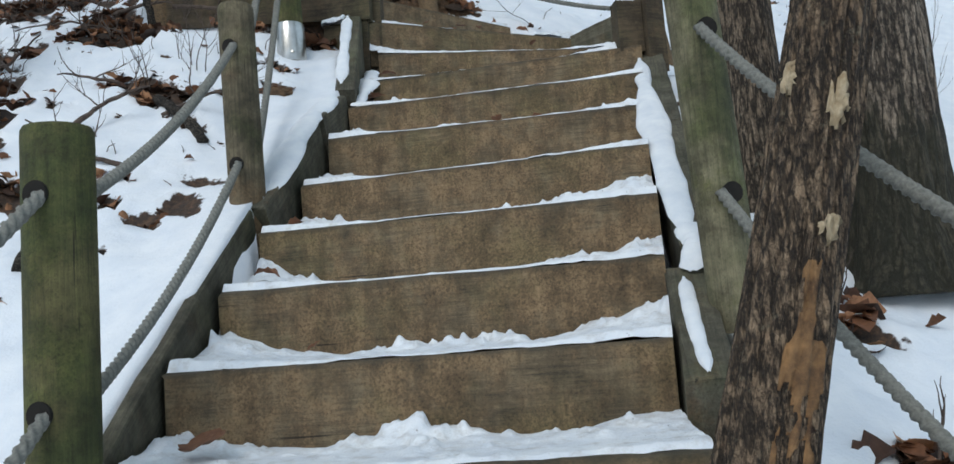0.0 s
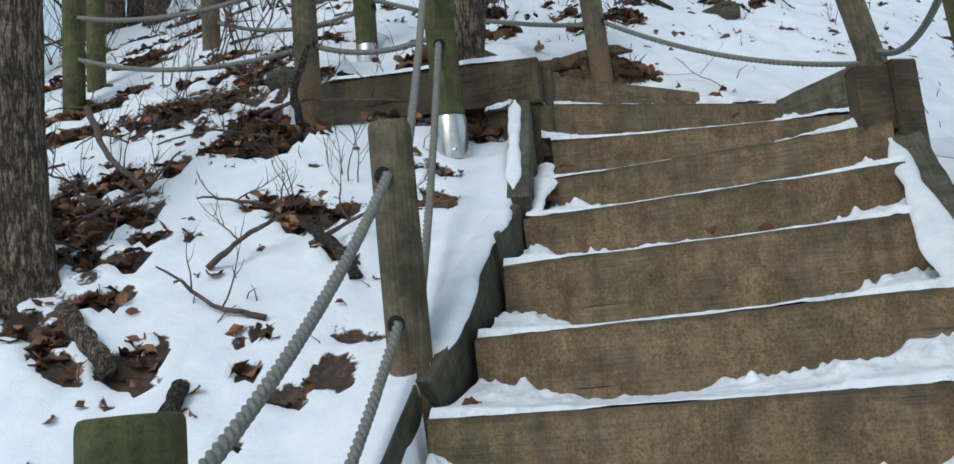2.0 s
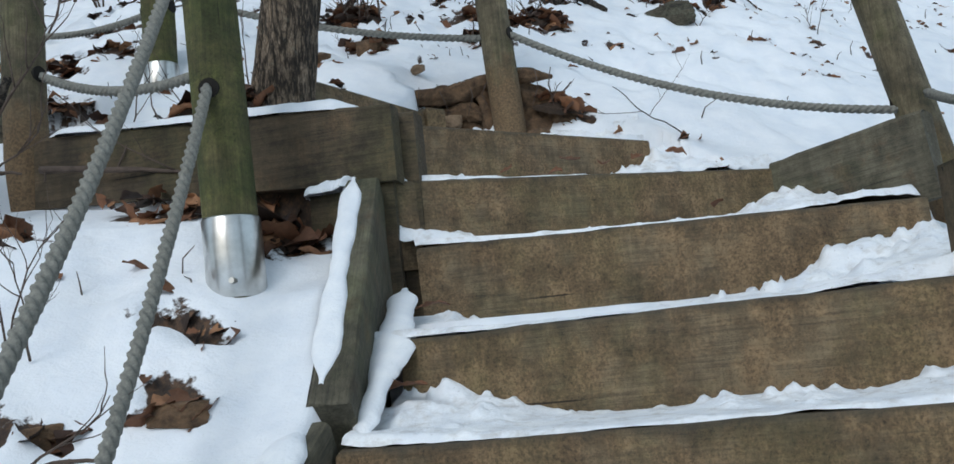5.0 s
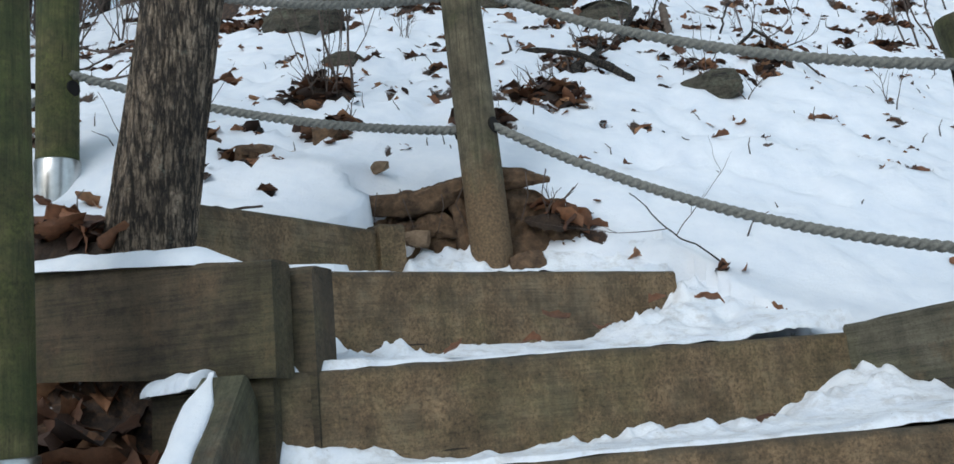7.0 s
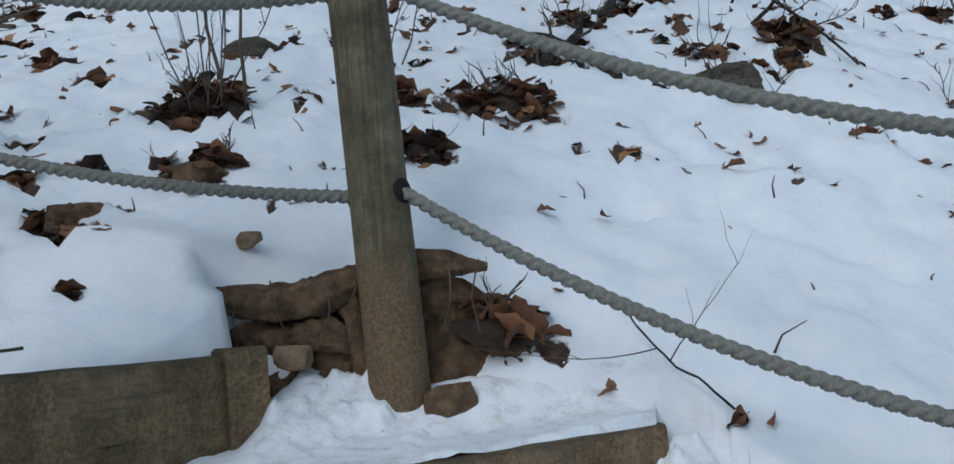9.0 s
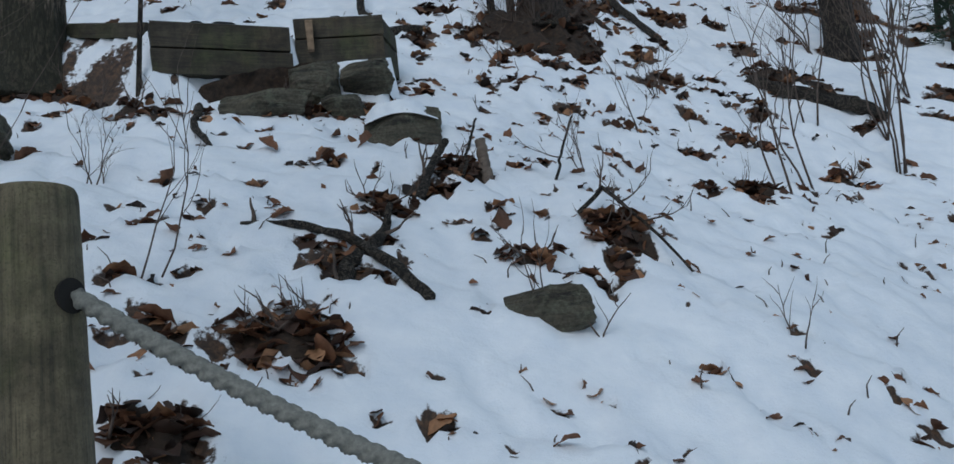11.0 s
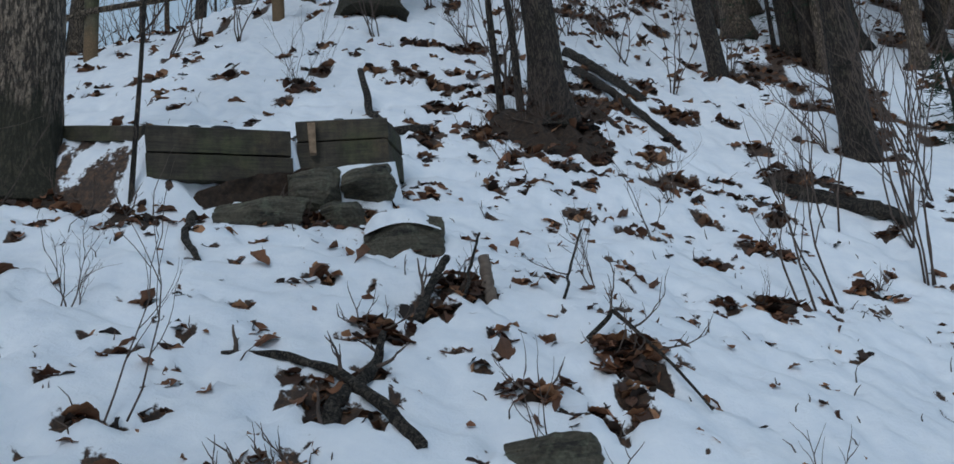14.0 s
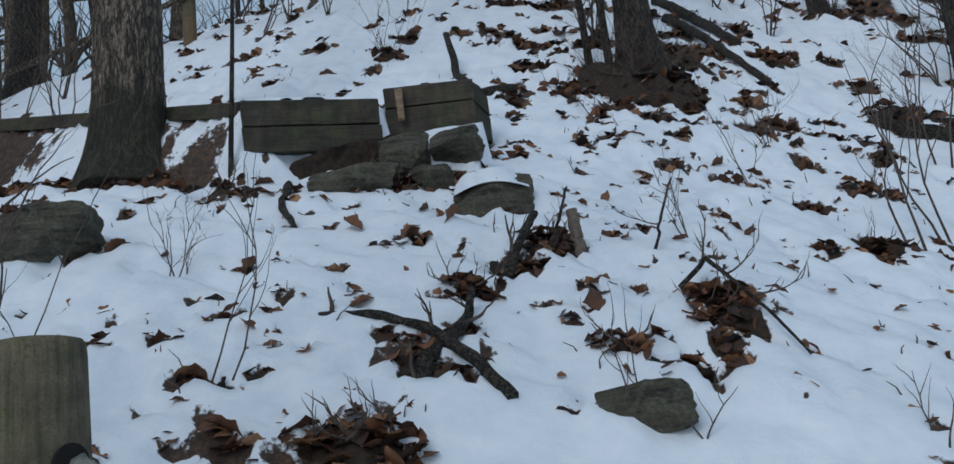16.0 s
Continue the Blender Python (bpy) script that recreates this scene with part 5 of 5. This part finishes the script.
branch([(-1.52, 4.72, 0.0), (-1.56, 4.75, 0.15), (-1.50, 4.80, 0.33)], 0.02, 0.012, "crooked dark stem rising from leaves", name="stick", twigs=[(0.6, (0.7, 0, 0.5), 0.35, 0.005), (0.8, (-0.6, 0, 0.5), 0.3, 0.005), (0.3, (0.8, -0.2, 0.2), 0.3, 0.004)])
branch([(-1.20, 4.02, 0.03), (-1.07, 3.95, 0.04), (-0.97, 3.88, 0.01)], 0.018, 0.022, "short dark branch in a leaf pile")
branch([(-1.72, 3.50, 0.02), (-1.60, 3.42, 0.03), (-1.47, 3.35, 0.02)], 0.03, 0.026, "broken slab of fallen bark", M_BARK)
branch([(-1.26, 3.36, 0.03), (-1.25, 3.26, 0.03), (-1.24, 3.14, 0.01)], 0.022, 0.018, "dark broken branch on the bank")
branch([(-2.5, 4.6, 0.25), (-2.2, 4.35, 0.12), (-1.85, 4.1, 0.03)], 0.016, 0.008, "bare branch fallen on the bank", M_TWIG)
# roots and cut earth under the corner post
def gnarl(points, radii, seed, flat=0.7, rag=0.35):
    """Raw knotted root through points with heights of their own."""
    pts, radii = np.array(points, float), np.array(radii, float)
    q, src = np.linspace(0, 1, 54), np.linspace(0, 1, len(pts))
    P = np.stack([np.interp(q, src, pts[:, k]) for k in range(3)], -1)
    ker = np.array([1, 2, 3, 2, 1]) / 9.0
    for k in range(3):
        P[2:-2, k] = np.convolve(P[:, k], ker, "valid")
    V, F = tube(P, np.interp(q, src, radii), 22)
    C = np.repeat(P, 22, axis=0)
    off = V - C
    a = np.tile(np.arange(22) * 0.5712, 54)
    s = np.repeat(q, 22)
    k = 1 + rag * vnoise(np.cos(a) * 1.6 + s * 5, np.sin(a) * 1.6 + seed, seed) + 0.6 * rag * vnoise(np.cos(a) * 4 + s * 9, np.sin(a) * 4, seed + 2) + 0.3 * rag * vnoise(a * 3, s * 60, seed + 5)
    off *= k[:, None]
    off[:, 1] *= flat
    return C + off, F


root = new("root")
root.matrix_world = Matrix.Translation((-0.45, 5.88, 3.1))
o = np.array([-0.45, 5.88, 3.1])
for pts, rad, sd in [([(-0.76, 5.92, 3.20), (-0.66, 5.885, 3.185), (-0.55, 5.865, 3.165), (-0.46, 5.86, 3.17), (-0.38, 5.865, 3.195), (-0.30, 5.90, 3.215), (-0.20, 5.915, 3.21), (-0.13, 5.935, 3.20)], [0.008, 0.026, 0.040, 0.044, 0.036, 0.026, 0.024, 0.008], 3),
                     ([(-0.60, 5.88, 3.10), (-0.52, 5.865, 3.09), (-0.45, 5.865, 3.10), (-0.37, 5.875, 3.06)], [0.012, 0.028, 0.032, 0.012], 5),
                     ([(-0.40, 5.875, 3.20), (-0.375, 5.865, 3.10), (-0.36, 5.865, 2.98)], [0.02, 0.022, 0.026], 7)]:
    V, F = gnarl(np.array(pts) - o, rad, sd)
    part("limb", mesh_of("limb", V, F, M_ROOT), M_ROOT, root)
for k in range(7):
    rx = -0.62 + 0.085 * k + R3.uniform(-0.02, 0.02)
    V, F = tube([(rx + 0.45, -0.03, 0.11), (rx + 0.45 + R3.uniform(-0.03, 0.03), -0.055, 0.04), (rx + 0.45 + R3.uniform(-0.05, 0.05), -0.045, -0.03)], [0.0022, 0.0018, 0.001], 4)
    part("rootlet", mesh_of("rootlet", V, F, M_TWIG), M_TWIG, root)
tagged(root, "gnarled muddy root exposed behind a post", "root")


def cut_bank(a, b, z0, z1, depth, label, seed, material=None):
    """A rough, undercut face of bare earth from a to b in the plan."""
    u, v = np.meshgrid(np.linspace(0, 1, 70), np.linspace(0, 1, 26), indexing="ij")
    A, B = np.array(a, float), np.array(b, float)
    end = np.sin(np.pi * np.clip(u, 0, 1)) ** 0.5
    back = depth * np.sin(np.pi * v) * end
    rough = 0.020 * fbm(u * 9, v * 3, seed, 4) + 0.008 * fbm(u * 30, v * 10, seed + 3, 3)
    x = A[0] + (B[0] - A[0]) * u + 0.010 * fbm(u * 12, v * 5, seed + 8, 3)
    y = A[1] + (B[1] - A[1]) * u + back + rough + 0.05 * v
    z = z0 + (z1 - z0) * v * (0.35 + 0.65 * end) + 0.02 * fbm(u * 7, v, seed + 5, 3)
    ob = new("earth_bank", grid_mesh("earth_bank", np.stack([x, y, z], -1), material or M_ROOT))
    return tagged(ob, label, "earth bank", kind="stuff")


cut_bank((-0.70, 5.815), (-0.06, 5.90), 2.95, 3.215, 0.035, "undercut face of bare muddy earth under roots", 4)


# near-black sheet: earth below the timbers, with the gap's shade in its colour
cut_bank((-0.98, 8.335), (-0.08, 8.62), 4.78, 5.13, 0.03, "dark earth face with the gap's shade painted in, under the planter's timbers", 6, M_MOULD_GAP)

stubs = []
for k in range(420):
    if k % 3:
        sx, sy = R3.uniform(-2.2, 2.6), R3.uniform(6.0, 10.5)
    else:
        sx, sy = R3.uniform(-3.4, -0.9), R3.uniform(3.1, 6.0)
    h, a = R3.uniform(0.010, 0.055), R3.uniform(0, 6.28)
    sz, tilt = ground_z(sx, sy), R3.uniform(0.1, 1.5)
    pts = [(sx, sy, sz - 0.01), (sx + tilt * h * 0.4 * math.cos(a), sy + tilt * h * 0.4 * math.sin(a), sz + h * 0.55), (sx + tilt * h * math.cos(a + 0.4), sy + tilt * h * math.sin(a + 0.4), sz + h)]
    stubs.append(tube(pts, [0.0028, 0.002, 0.001], 4))
V, F = join_raw(stubs)
tagged(new("twig_stubble", mesh_of("twig_stubble", V, F, M_TWIG)), "thin dark twig ends poking through snow", "twigs", kind="stuff")
for k in range(26):
    if k < 16:
        sx, sy = R3.uniform(-2.6, -1.0), R3.uniform(3.6, 5.3)
    else:
        sx, sy = R3.uniform(-3.6, -1.8), R3.uniform(5.2, 7.5)
    a, ln = R3.uniform(-0.6, 0.9) + (3.14 if k % 2 else 0), R3.uniform(0.25, 0.6)
    dx, dy = ln * math.cos(a), 0.5 * ln * math.sin(a)
    branch([(sx, sy, 0.01), (sx + dx * 0.5, sy + dy * 0.5, R3.uniform(0.02, 0.12)), (sx + dx, sy + dy, R3.uniform(0.0, 0.2))], R3.uniform(0.005, 0.013), 0.003, "thin bare branch lying on the bank", M_TWIG, "fallen_branch",
           twigs=[(0.4, (R3.uniform(-1, 1), 0.2, 0.6), ln * 0.6, 0.0035), (0.7, (R3.uniform(-1, 1), -0.2, 0.5), ln * 0.5, 0.003)], n=6)

# ---- rocks ----
def rock(x, y, size, label, seed, lift=0.0, rot=0.0, material=None, z=None):
    rnd = random.Random(seed)
    bm = bmesh.new()
    bmesh.ops.create_icosphere(bm, subdivisions=4, radius=1.0)
    cuts = [(Vector((rnd.gauss(0, 1), rnd.gauss(0, 1), rnd.gauss(0, 0.7))).normalized(), rnd.uniform(0.58, 0.85)) for _ in range(11)]
    cuts += [(Vector((sx + rnd.uniform(-0.25, 0.25), sy + rnd.uniform(-0.25, 0.25), sz + rnd.uniform(-0.15, 0.15))).normalized(), rnd.uniform(0.60, 0.74)) for sx, sy, sz in ((1, 0, 0), (-1, 0, 0), (0, -1, 0), (0, 0, 1), (0.5, -1, 0.3), (-0.4, -1, 0.8))]
    for v in bm.verts:
        for c, lim in cuts:
            d = v.co.dot(c) - lim
            if d > 0:
                v.co -= c * d
        strata = round((v.co.z + 0.25 * v.co.x + 0.12 * noise.noise(v.co * 2 + Vector((seed, 1, 2)))) * 5) / 5
        k = 1.32 + 0.10 * noise.noise(v.co * 2.0 + Vector((seed, 0, 0))) + 0.07 * noise.noise(v.co * 7) + 0.035 * noise.noise(v.co * 17) + 0.09 * noise.noise(Vector((strata * 7.3, seed, 0)))
        v.co = Vector((v.co.x * size[0] * k, v.co.y * size[1] * k, v.co.z * size[2] * k))
    me = bpy.data.meshes.new("rock")
    bm.to_mesh(me)
    bm.free()
    me.materials.append(material or M_ROCK)
    ob = new("rock", me)
    ob.matrix_world = pose(x, y, (ground_z(x, y) if z is None else z) + lift, 0, 0, rot)
    return tagged(ob, label, "rock", "rocks")


rock(0.42, 7.11, (0.125, 0.10, 0.062), "dark grey-brown rock half buried in snow", 1, -0.005, -15)
rock(-1.52, 7.52, (0.235, 0.15, 0.115), "large lichened rock half buried in snow", 2, 0.02)
rock(-0.045, 8.36, (0.20, 0.14, 0.16), "squared rock slab capped with snow", 3, 0.0, 8, None, 4.66)
rock(-0.62, 8.29, (0.205, 0.13, 0.075), "layered flat rock below the planter", 4, 0.0, 8, None, 4.845)
rock(-0.42, 8.52, (0.13, 0.10, 0.105), "mossy grey slab under the planter's corner", 5, 0.0, 25, None, 5.03)
rock(-0.20, 8.56, (0.135, 0.10, 0.075), "rough lichened stone beside the planter", 6, 0.0, 10, None, 5.05)
rock(-0.28, 8.42, (0.10, 0.07, 0.06), "dark stone wedged below the planter", 14, 0.0, 50, None, 4.87)
rock(-1.25, 8.62, (0.09, 0.08, 0.08), "yellowish stone at a tree's foot", 7, 0.05)
rock(-1.05, 8.45, (0.14, 0.09, 0.04), "flat dark stone at a tree's foot", 8, 0.0)
rock(-0.205, 5.845, (0.062, 0.045, 0.034), "small muddy stone at a post's foot", 9, 0.0, 12, M_ROOT, 2.955)
rock(-0.50, 5.835, (0.04, 0.025, 0.022), "small tan stone among roots", 10, 0.0, 10, M_TAN, 3.06)
rock(-0.63, 5.93, (0.028, 0.02, 0.018), "small tan pebble in the snow", 11, 0.008, 0, M_TAN)
rock(-0.80, 4.31, (0.06, 0.045, 0.03), "dark earthy stone in a melted hollow", 17, -0.02, 15, M_ROOT)
rock(-1.02, 4.22, (0.05, 0.03, 0.025), "dark earthy stone in a melted hollow", 18, -0.015, 35, M_ROOT)
rock(-1.75, 5.05, (0.09, 0.06, 0.07), "brown stone on the retaining board", 12, 0.05)
rock(-0.86, 6.16, (0.075, 0.05, 0.04), "tan earth-stained stone in the snow", 15, -0.012, 15, M_ROOT)
rock(-1.02, 5.90, (0.06, 0.045, 0.035), "brown stone in a melted hollow", 16, -0.012, 35, M_ROOT)
rock(-1.10, 6.9, (0.10, 0.06, 0.05), "dark stone half buried in snow", 13, 0.0)


# ---- heaps of dead leaves and brush ----
def leaf_heap(x, y, rx, ry, high, count, label, seed, sizes=(0.03, 0.09), z=None, twigs=0):
    """A low mound of curled leaves over dark mould, with twig ends in it."""
    rnd = random.Random(seed)
    u, v = np.meshgrid(np.linspace(0, 1, 14), np.linspace(0, 2 * np.pi, 33), indexing="ij")
    wob = 1 + 0.5 * vnoise(np.cos(v) * 1.5 + seed, np.sin(v) * 1.5, seed) + 0.12 * vnoise(np.cos(v) * 5, np.sin(v) * 5 + seed, seed)
    gx_, gy_ = x + rx * u * wob * np.cos(v), y + ry * u * wob * np.sin(v)
    base = (hill(gx_, gy_) + bumps_at(gx_, gy_)) if z is None else np.full_like(gx_, z)
    gz_ = base + high * 0.75 * (1 - u ** 1.6) * (1 + 0.6 * vnoise(gx_ * 22, gy_ * 22, seed + 4)) - 0.022 * u
    heap = new("leaf_heap")
    heap.matrix_world = Matrix.Translation((x, y, float(base[0, 0])))
    at = np.array([x, y, float(base[0, 0])])
    part("mould", grid_mesh("mould", np.stack([gx_, gy_, gz_], -1) - at, M_MOULD_GAP), M_MOULD_GAP, heap)
    raws = []
    for k in range(count):
        a, d = rnd.uniform(0, 6.28), rnd.random() ** 0.6
        lx, ly = x + rx * 1.1 * d * math.cos(a), y + ry * 1.1 * d * math.sin(a)
        lz = (ground_z(lx, ly) if z is None else z) + high * max(0, 1 - d ** 1.6) * rnd.uniform(0.6, 1.15)
        V, F = leaf_raw(rnd, rnd.uniform(*sizes))
        raws.append((turned(V, rnd, 0.42) + (lx, ly, lz) - at, F))
    V, F = join_raw(raws)
    tagged(part("leaf_litter", mesh_of("leaf_litter", V, F, M_LEAF), M_LEAF, heap), kind="stuff")
    out = []
    for k in range(twigs):
        a, d = rnd.uniform(0, 6.28), rnd.random() * 0.9
        s = np.array([rx * d * math.cos(a), ry * d * math.sin(a), high * 0.4])
        limb(s, (rnd.gauss(0, 0.7), rnd.gauss(0, 0.5), rnd.uniform(0.2, 1.0)), (1 + 2 * (high > 0.15)) * rnd.uniform(0.05, 0.15), rnd.uniform(0.002, 0.005), rnd, 1, out)
    if out:
        V, F = join_raw(out)
        tagged(part("twig_tangle", mesh_of("twig_tangle", V, F, M_TWIG), M_TWIG, heap), kind="stuff")
    return tagged(heap, label, "leaf pile", "leaf piles")


LH = "brown dead leaves and twigs heaped in the snow"
for k, (hx, hy, hrx, hry, hh, hc, ht) in enumerate([
        (-1.02, 6.47, 0.17, 0.12, 0.11, 90, 16), (-0.42, 6.42, 0.12, 0.08, 0.06, 60, 5), (-0.88, 6.18, 0.13, 0.08, 0.045, 60, 3), (-0.22, 6.80, 0.16, 0.10, 0.05, 80, 6),
        (0.20, 7.86, 0.13, 0.10, 0.05, 60, 7), (0.72, 7.62, 0.15, 0.10, 0.04, 70, 5), (-0.05, 7.50, 0.09, 0.07, 0.04, 40, 5), (0.40, 7.34, 0.10, 0.05, 0.03, 40, 3), (1.47, 8.50, 0.16, 0.10, 0.05, 50, 5),
        (-0.12, 5.93, 0.09, 0.05, 0.05, 20, 3), (-1.60, 8.34, 0.30, 0.14, 0.05, 60, 6), (-1.15, 8.22, 0.22, 0.12, 0.04, 60, 6), (-0.55, 8.28, 0.2, 0.09, 0.03, 40, 2),
        (0.74, 10.03, 0.44, 0.30, 0.26, 120, 60), (0.30, 9.92, 0.18, 0.12, 0.08, 50, 8), (1.1, 10.5, 0.30, 0.2, 0.12, 70, 14), (2.28, 10.15, 0.35, 0.2, 0.10, 70, 16), (1.68, 9.15, 0.14, 0.09, 0.05, 40, 6),
        (2.1, 9.05, 0.15, 0.09, 0.05, 40, 6), (-0.9, 10.4, 0.16, 0.1, 0.08, 40, 10), (-2.05, 3.52, 0.30, 0.20, 0.07, 130, 10), (-1.67, 4.45, 0.18, 0.13, 0.07, 80, 9), (-2.26, 4.9, 0.35, 0.2, 0.08, 120, 16)]):
    leaf_heap(hx, hy, hrx * 0.85, hry * 0.85, hh * (0.6 if hh < 0.15 else 1), int(hc * 0.6), LH, 900 + k, (0.035, 0.10) if hy > 5 else (0.03, 0.075), twigs=ht)
leaf_heap(-1.02, 5.045, 0.17, 0.06, 0.07, 34, "russet oak leaves heaped behind the retaining board", 930, (0.06, 0.15), 2.965)
leaf_heap(-0.82, 4.83, 0.11, 0.05, 0.10, 30, "russet oak leaves caught under the retaining board", 931, (0.07, 0.17), 2.50)

# ---- timber planter up the slope ----
planter = tagged(new("timber_planter"), "low dark planter of stacked weathered timbers", "planter")
for k, (a, b, z0, deep) in enumerate([((-1.10, 8.31), (-0.535, 8.555), 5.338, 0.10), ((-1.10, 8.312), (-0.53, 8.558), 5.211, 0.10), ((-0.56, 8.78), (-0.125, 8.85), 5.482, 0.10), ((-0.56, 8.783), (-0.13, 8.852), 5.372, 0.10),
                                      ((-0.13, 8.855), (-0.09, 9.10), 5.478, 0.07), ((-0.135, 8.857), (-0.09, 9.102), 5.365, 0.07)]):
    length = math.hypot(b[0] - a[0], b[1] - a[1])
    ob = part("timber", board_mesh("timber", length, 0.122 if k < 2 else (0.106 if k % 2 == 0 else 0.15), deep, M_PLANT, 14, 0.004, 70 + k), M_PLANT, planter)
    ob.matrix_world = between(a, b, z0)
ob = part("stake", board_mesh("stake", 0.034, 0.16, 0.03, M_TAN, 3, 0.003, 90), M_TAN, planter, "pale wooden stake")
ob.matrix_world = between((-0.495, 8.745), (-0.462, 8.752), 5.455)
edging = tagged(new("edging_timber", board_mesh("edging_timber", 1.75, 0.075, 0.09, M_PLANT, 16, 0.005, 95)), "long weathered timber edging the slope beside the planter", "timber")
edging.matrix_world = between((-2.80, 8.945), (-1.13, 8.43), 5.79, 5.385)
for fx, fy in [(-2.95, 11.6), (-1.53, 12.5)]:
    z = ground_z(fx, fy)
    fence_post(fx, fy, z - 0.05, z + 1.15, 0.06, M_POST, "square-looking weathered fence post near the crest", seed=30)
rail = tagged(new("fence_rail", mesh_of("fence_rail", *tube([(-4.6, 11.1, ground_z(-4.6, 11.1) + 0.30), (-2.95, 11.53, ground_z(-2.95, 11.6) + 0.42), (-1.53, 12.43, ground_z(-1.53, 12.5) + 0.40), (0.3, 13.6, ground_z(0.3, 13.6) + 0.35)], [0.028] * 4, 8), M_BARK)),
              "long wooden fence rail near the crest", "rail")


# ---- snow caps ----
def snow_cap(x, y, z, lx, ly, thick, rot, seed, label="soft cap of snow on timber", tilt=0.0, domed=False):
    nu, nv = 40, 20
    u, v = np.meshgrid(np.linspace(-1, 1, nu), np.linspace(-1, 1, nv), indexing="ij")
    d = (np.hypot(u, v) if domed else np.maximum(np.abs(u), np.abs(v))) + 0.12 * fbm(u * 2.5, v * 2.5, seed, 3)
    h = thick * np.sqrt(np.clip(1 - d ** 4, 0, 1)) * (1 + 0.25 * vnoise(u * 3, v * 3, seed + 4))
    P = np.stack([u * lx, v * ly, h - 0.004 - (0.10 * np.clip(np.hypot(u, v) - 0.75, 0, 1) if domed else 0.035 * np.clip(1 - h / (0.5 * thick), 0, 1))], -1)
    ob = new("snow_cap", grid_mesh("snow_cap", P, M_SNOW))
    ob.matrix_world = pose(x, y, z, 0, tilt, rot)
    return tagged(ob, label, "snow", "snow caps", "stuff")


snow_ribbon([(-1.56, 5.02, 2.962), (-1.05, 4.985, 2.923), (-0.55, 4.96, 2.886)], 0.066, 0.034, 21, "soft ridge of snow on the retaining board")
snow_cap(-0.045, 8.38, 4.79, 0.155, 0.12, 0.05, 8, 2, "soft cap of snow on a rock", domed=True)
snow_cap(-0.84, 8.485, 5.345, 0.29, 0.045, 0.018, 23, 3)
snow_cap(-0.36, 8.865, 5.485, 0.20, 0.04, 0.014, 9, 4)

# ---- crusts and a bare strip on the near trunk ----
def trunk_patch(tree, name, material, ring0, ring1, col0, col1, thick, ragged, seed, label):
    """A thin patch that follows the trunk's own surface, its ragged border sunk into the bark."""
    trunk = next(c for c in tree.children if c.name.startswith("trunk")).data
    co = np.zeros(len(trunk.vertices) * 3)
    trunk.vertices.foreach_get("co", co)
    P = co.reshape(-1, 120, 3)
    c = P.mean(axis=1, keepdims=True)
    rows, cols = np.arange(ring0, ring1), np.arange(col0, col1) % 120
    S = P[rows][:, cols]
    out = S - c[rows]
    out = out / np.linalg.norm(out, axis=-1, keepdims=True)
    u, v = np.meshgrid(np.linspace(-1, 1, len(rows)), np.linspace(-1, 1, len(cols)), indexing="ij")
    d = np.hypot(u, v) + ragged * fbm(u * 2.6 + seed, v * 2.6, seed, 4)
    lift = np.where(d < 0.85, thick * (1 + 0.9 * fbm(u * 7, v * 7, seed + 3, 3)), -0.012)
    return part(name, grid_mesh(name, S + out * lift[..., None], material), material, tree, label)


trunk_patch(NEAR, "bare_wood", M_BAREWOOD, 88, 122, 86, 104, 0.0025, 0.8, 11, "orange bare wood where bark has gone")
trunk_patch(NEAR, "bark_crust", M_FUNGUS, 143, 150, 65, 76, 0.006, 0.5, 12, "pale flaky crust")
trunk_patch(NEAR, "bark_crust", M_FUNGUS, 137, 147, 88, 100, 0.006, 0.5, 13, "pale flaky crust")
trunk_patch(NEAR, "bark_crust", M_FUNGUS, 121, 127, 92, 104, 0.006, 0.5, 14, "pale flaky crust")
# leaves gathered on the ground beside the near trees
for k, (hx, hy, hrx, hry, hc) in enumerate([(0.93, 2.45, 0.12, 0.09, 34), (0.80, 2.12, 0.12, 0.10, 30), (1.02, 3.35, 0.10, 0.16, 40), (0.98, 3.95, 0.10, 0.16, 40), (0.95, 3.0, 0.08, 0.12, 26)]):
    leaf_heap(hx, hy, hrx, hry, 0.035, hc, "russet dead leaves lying in a hollow of the snow", 960 + k, (0.05, 0.12), twigs=2)
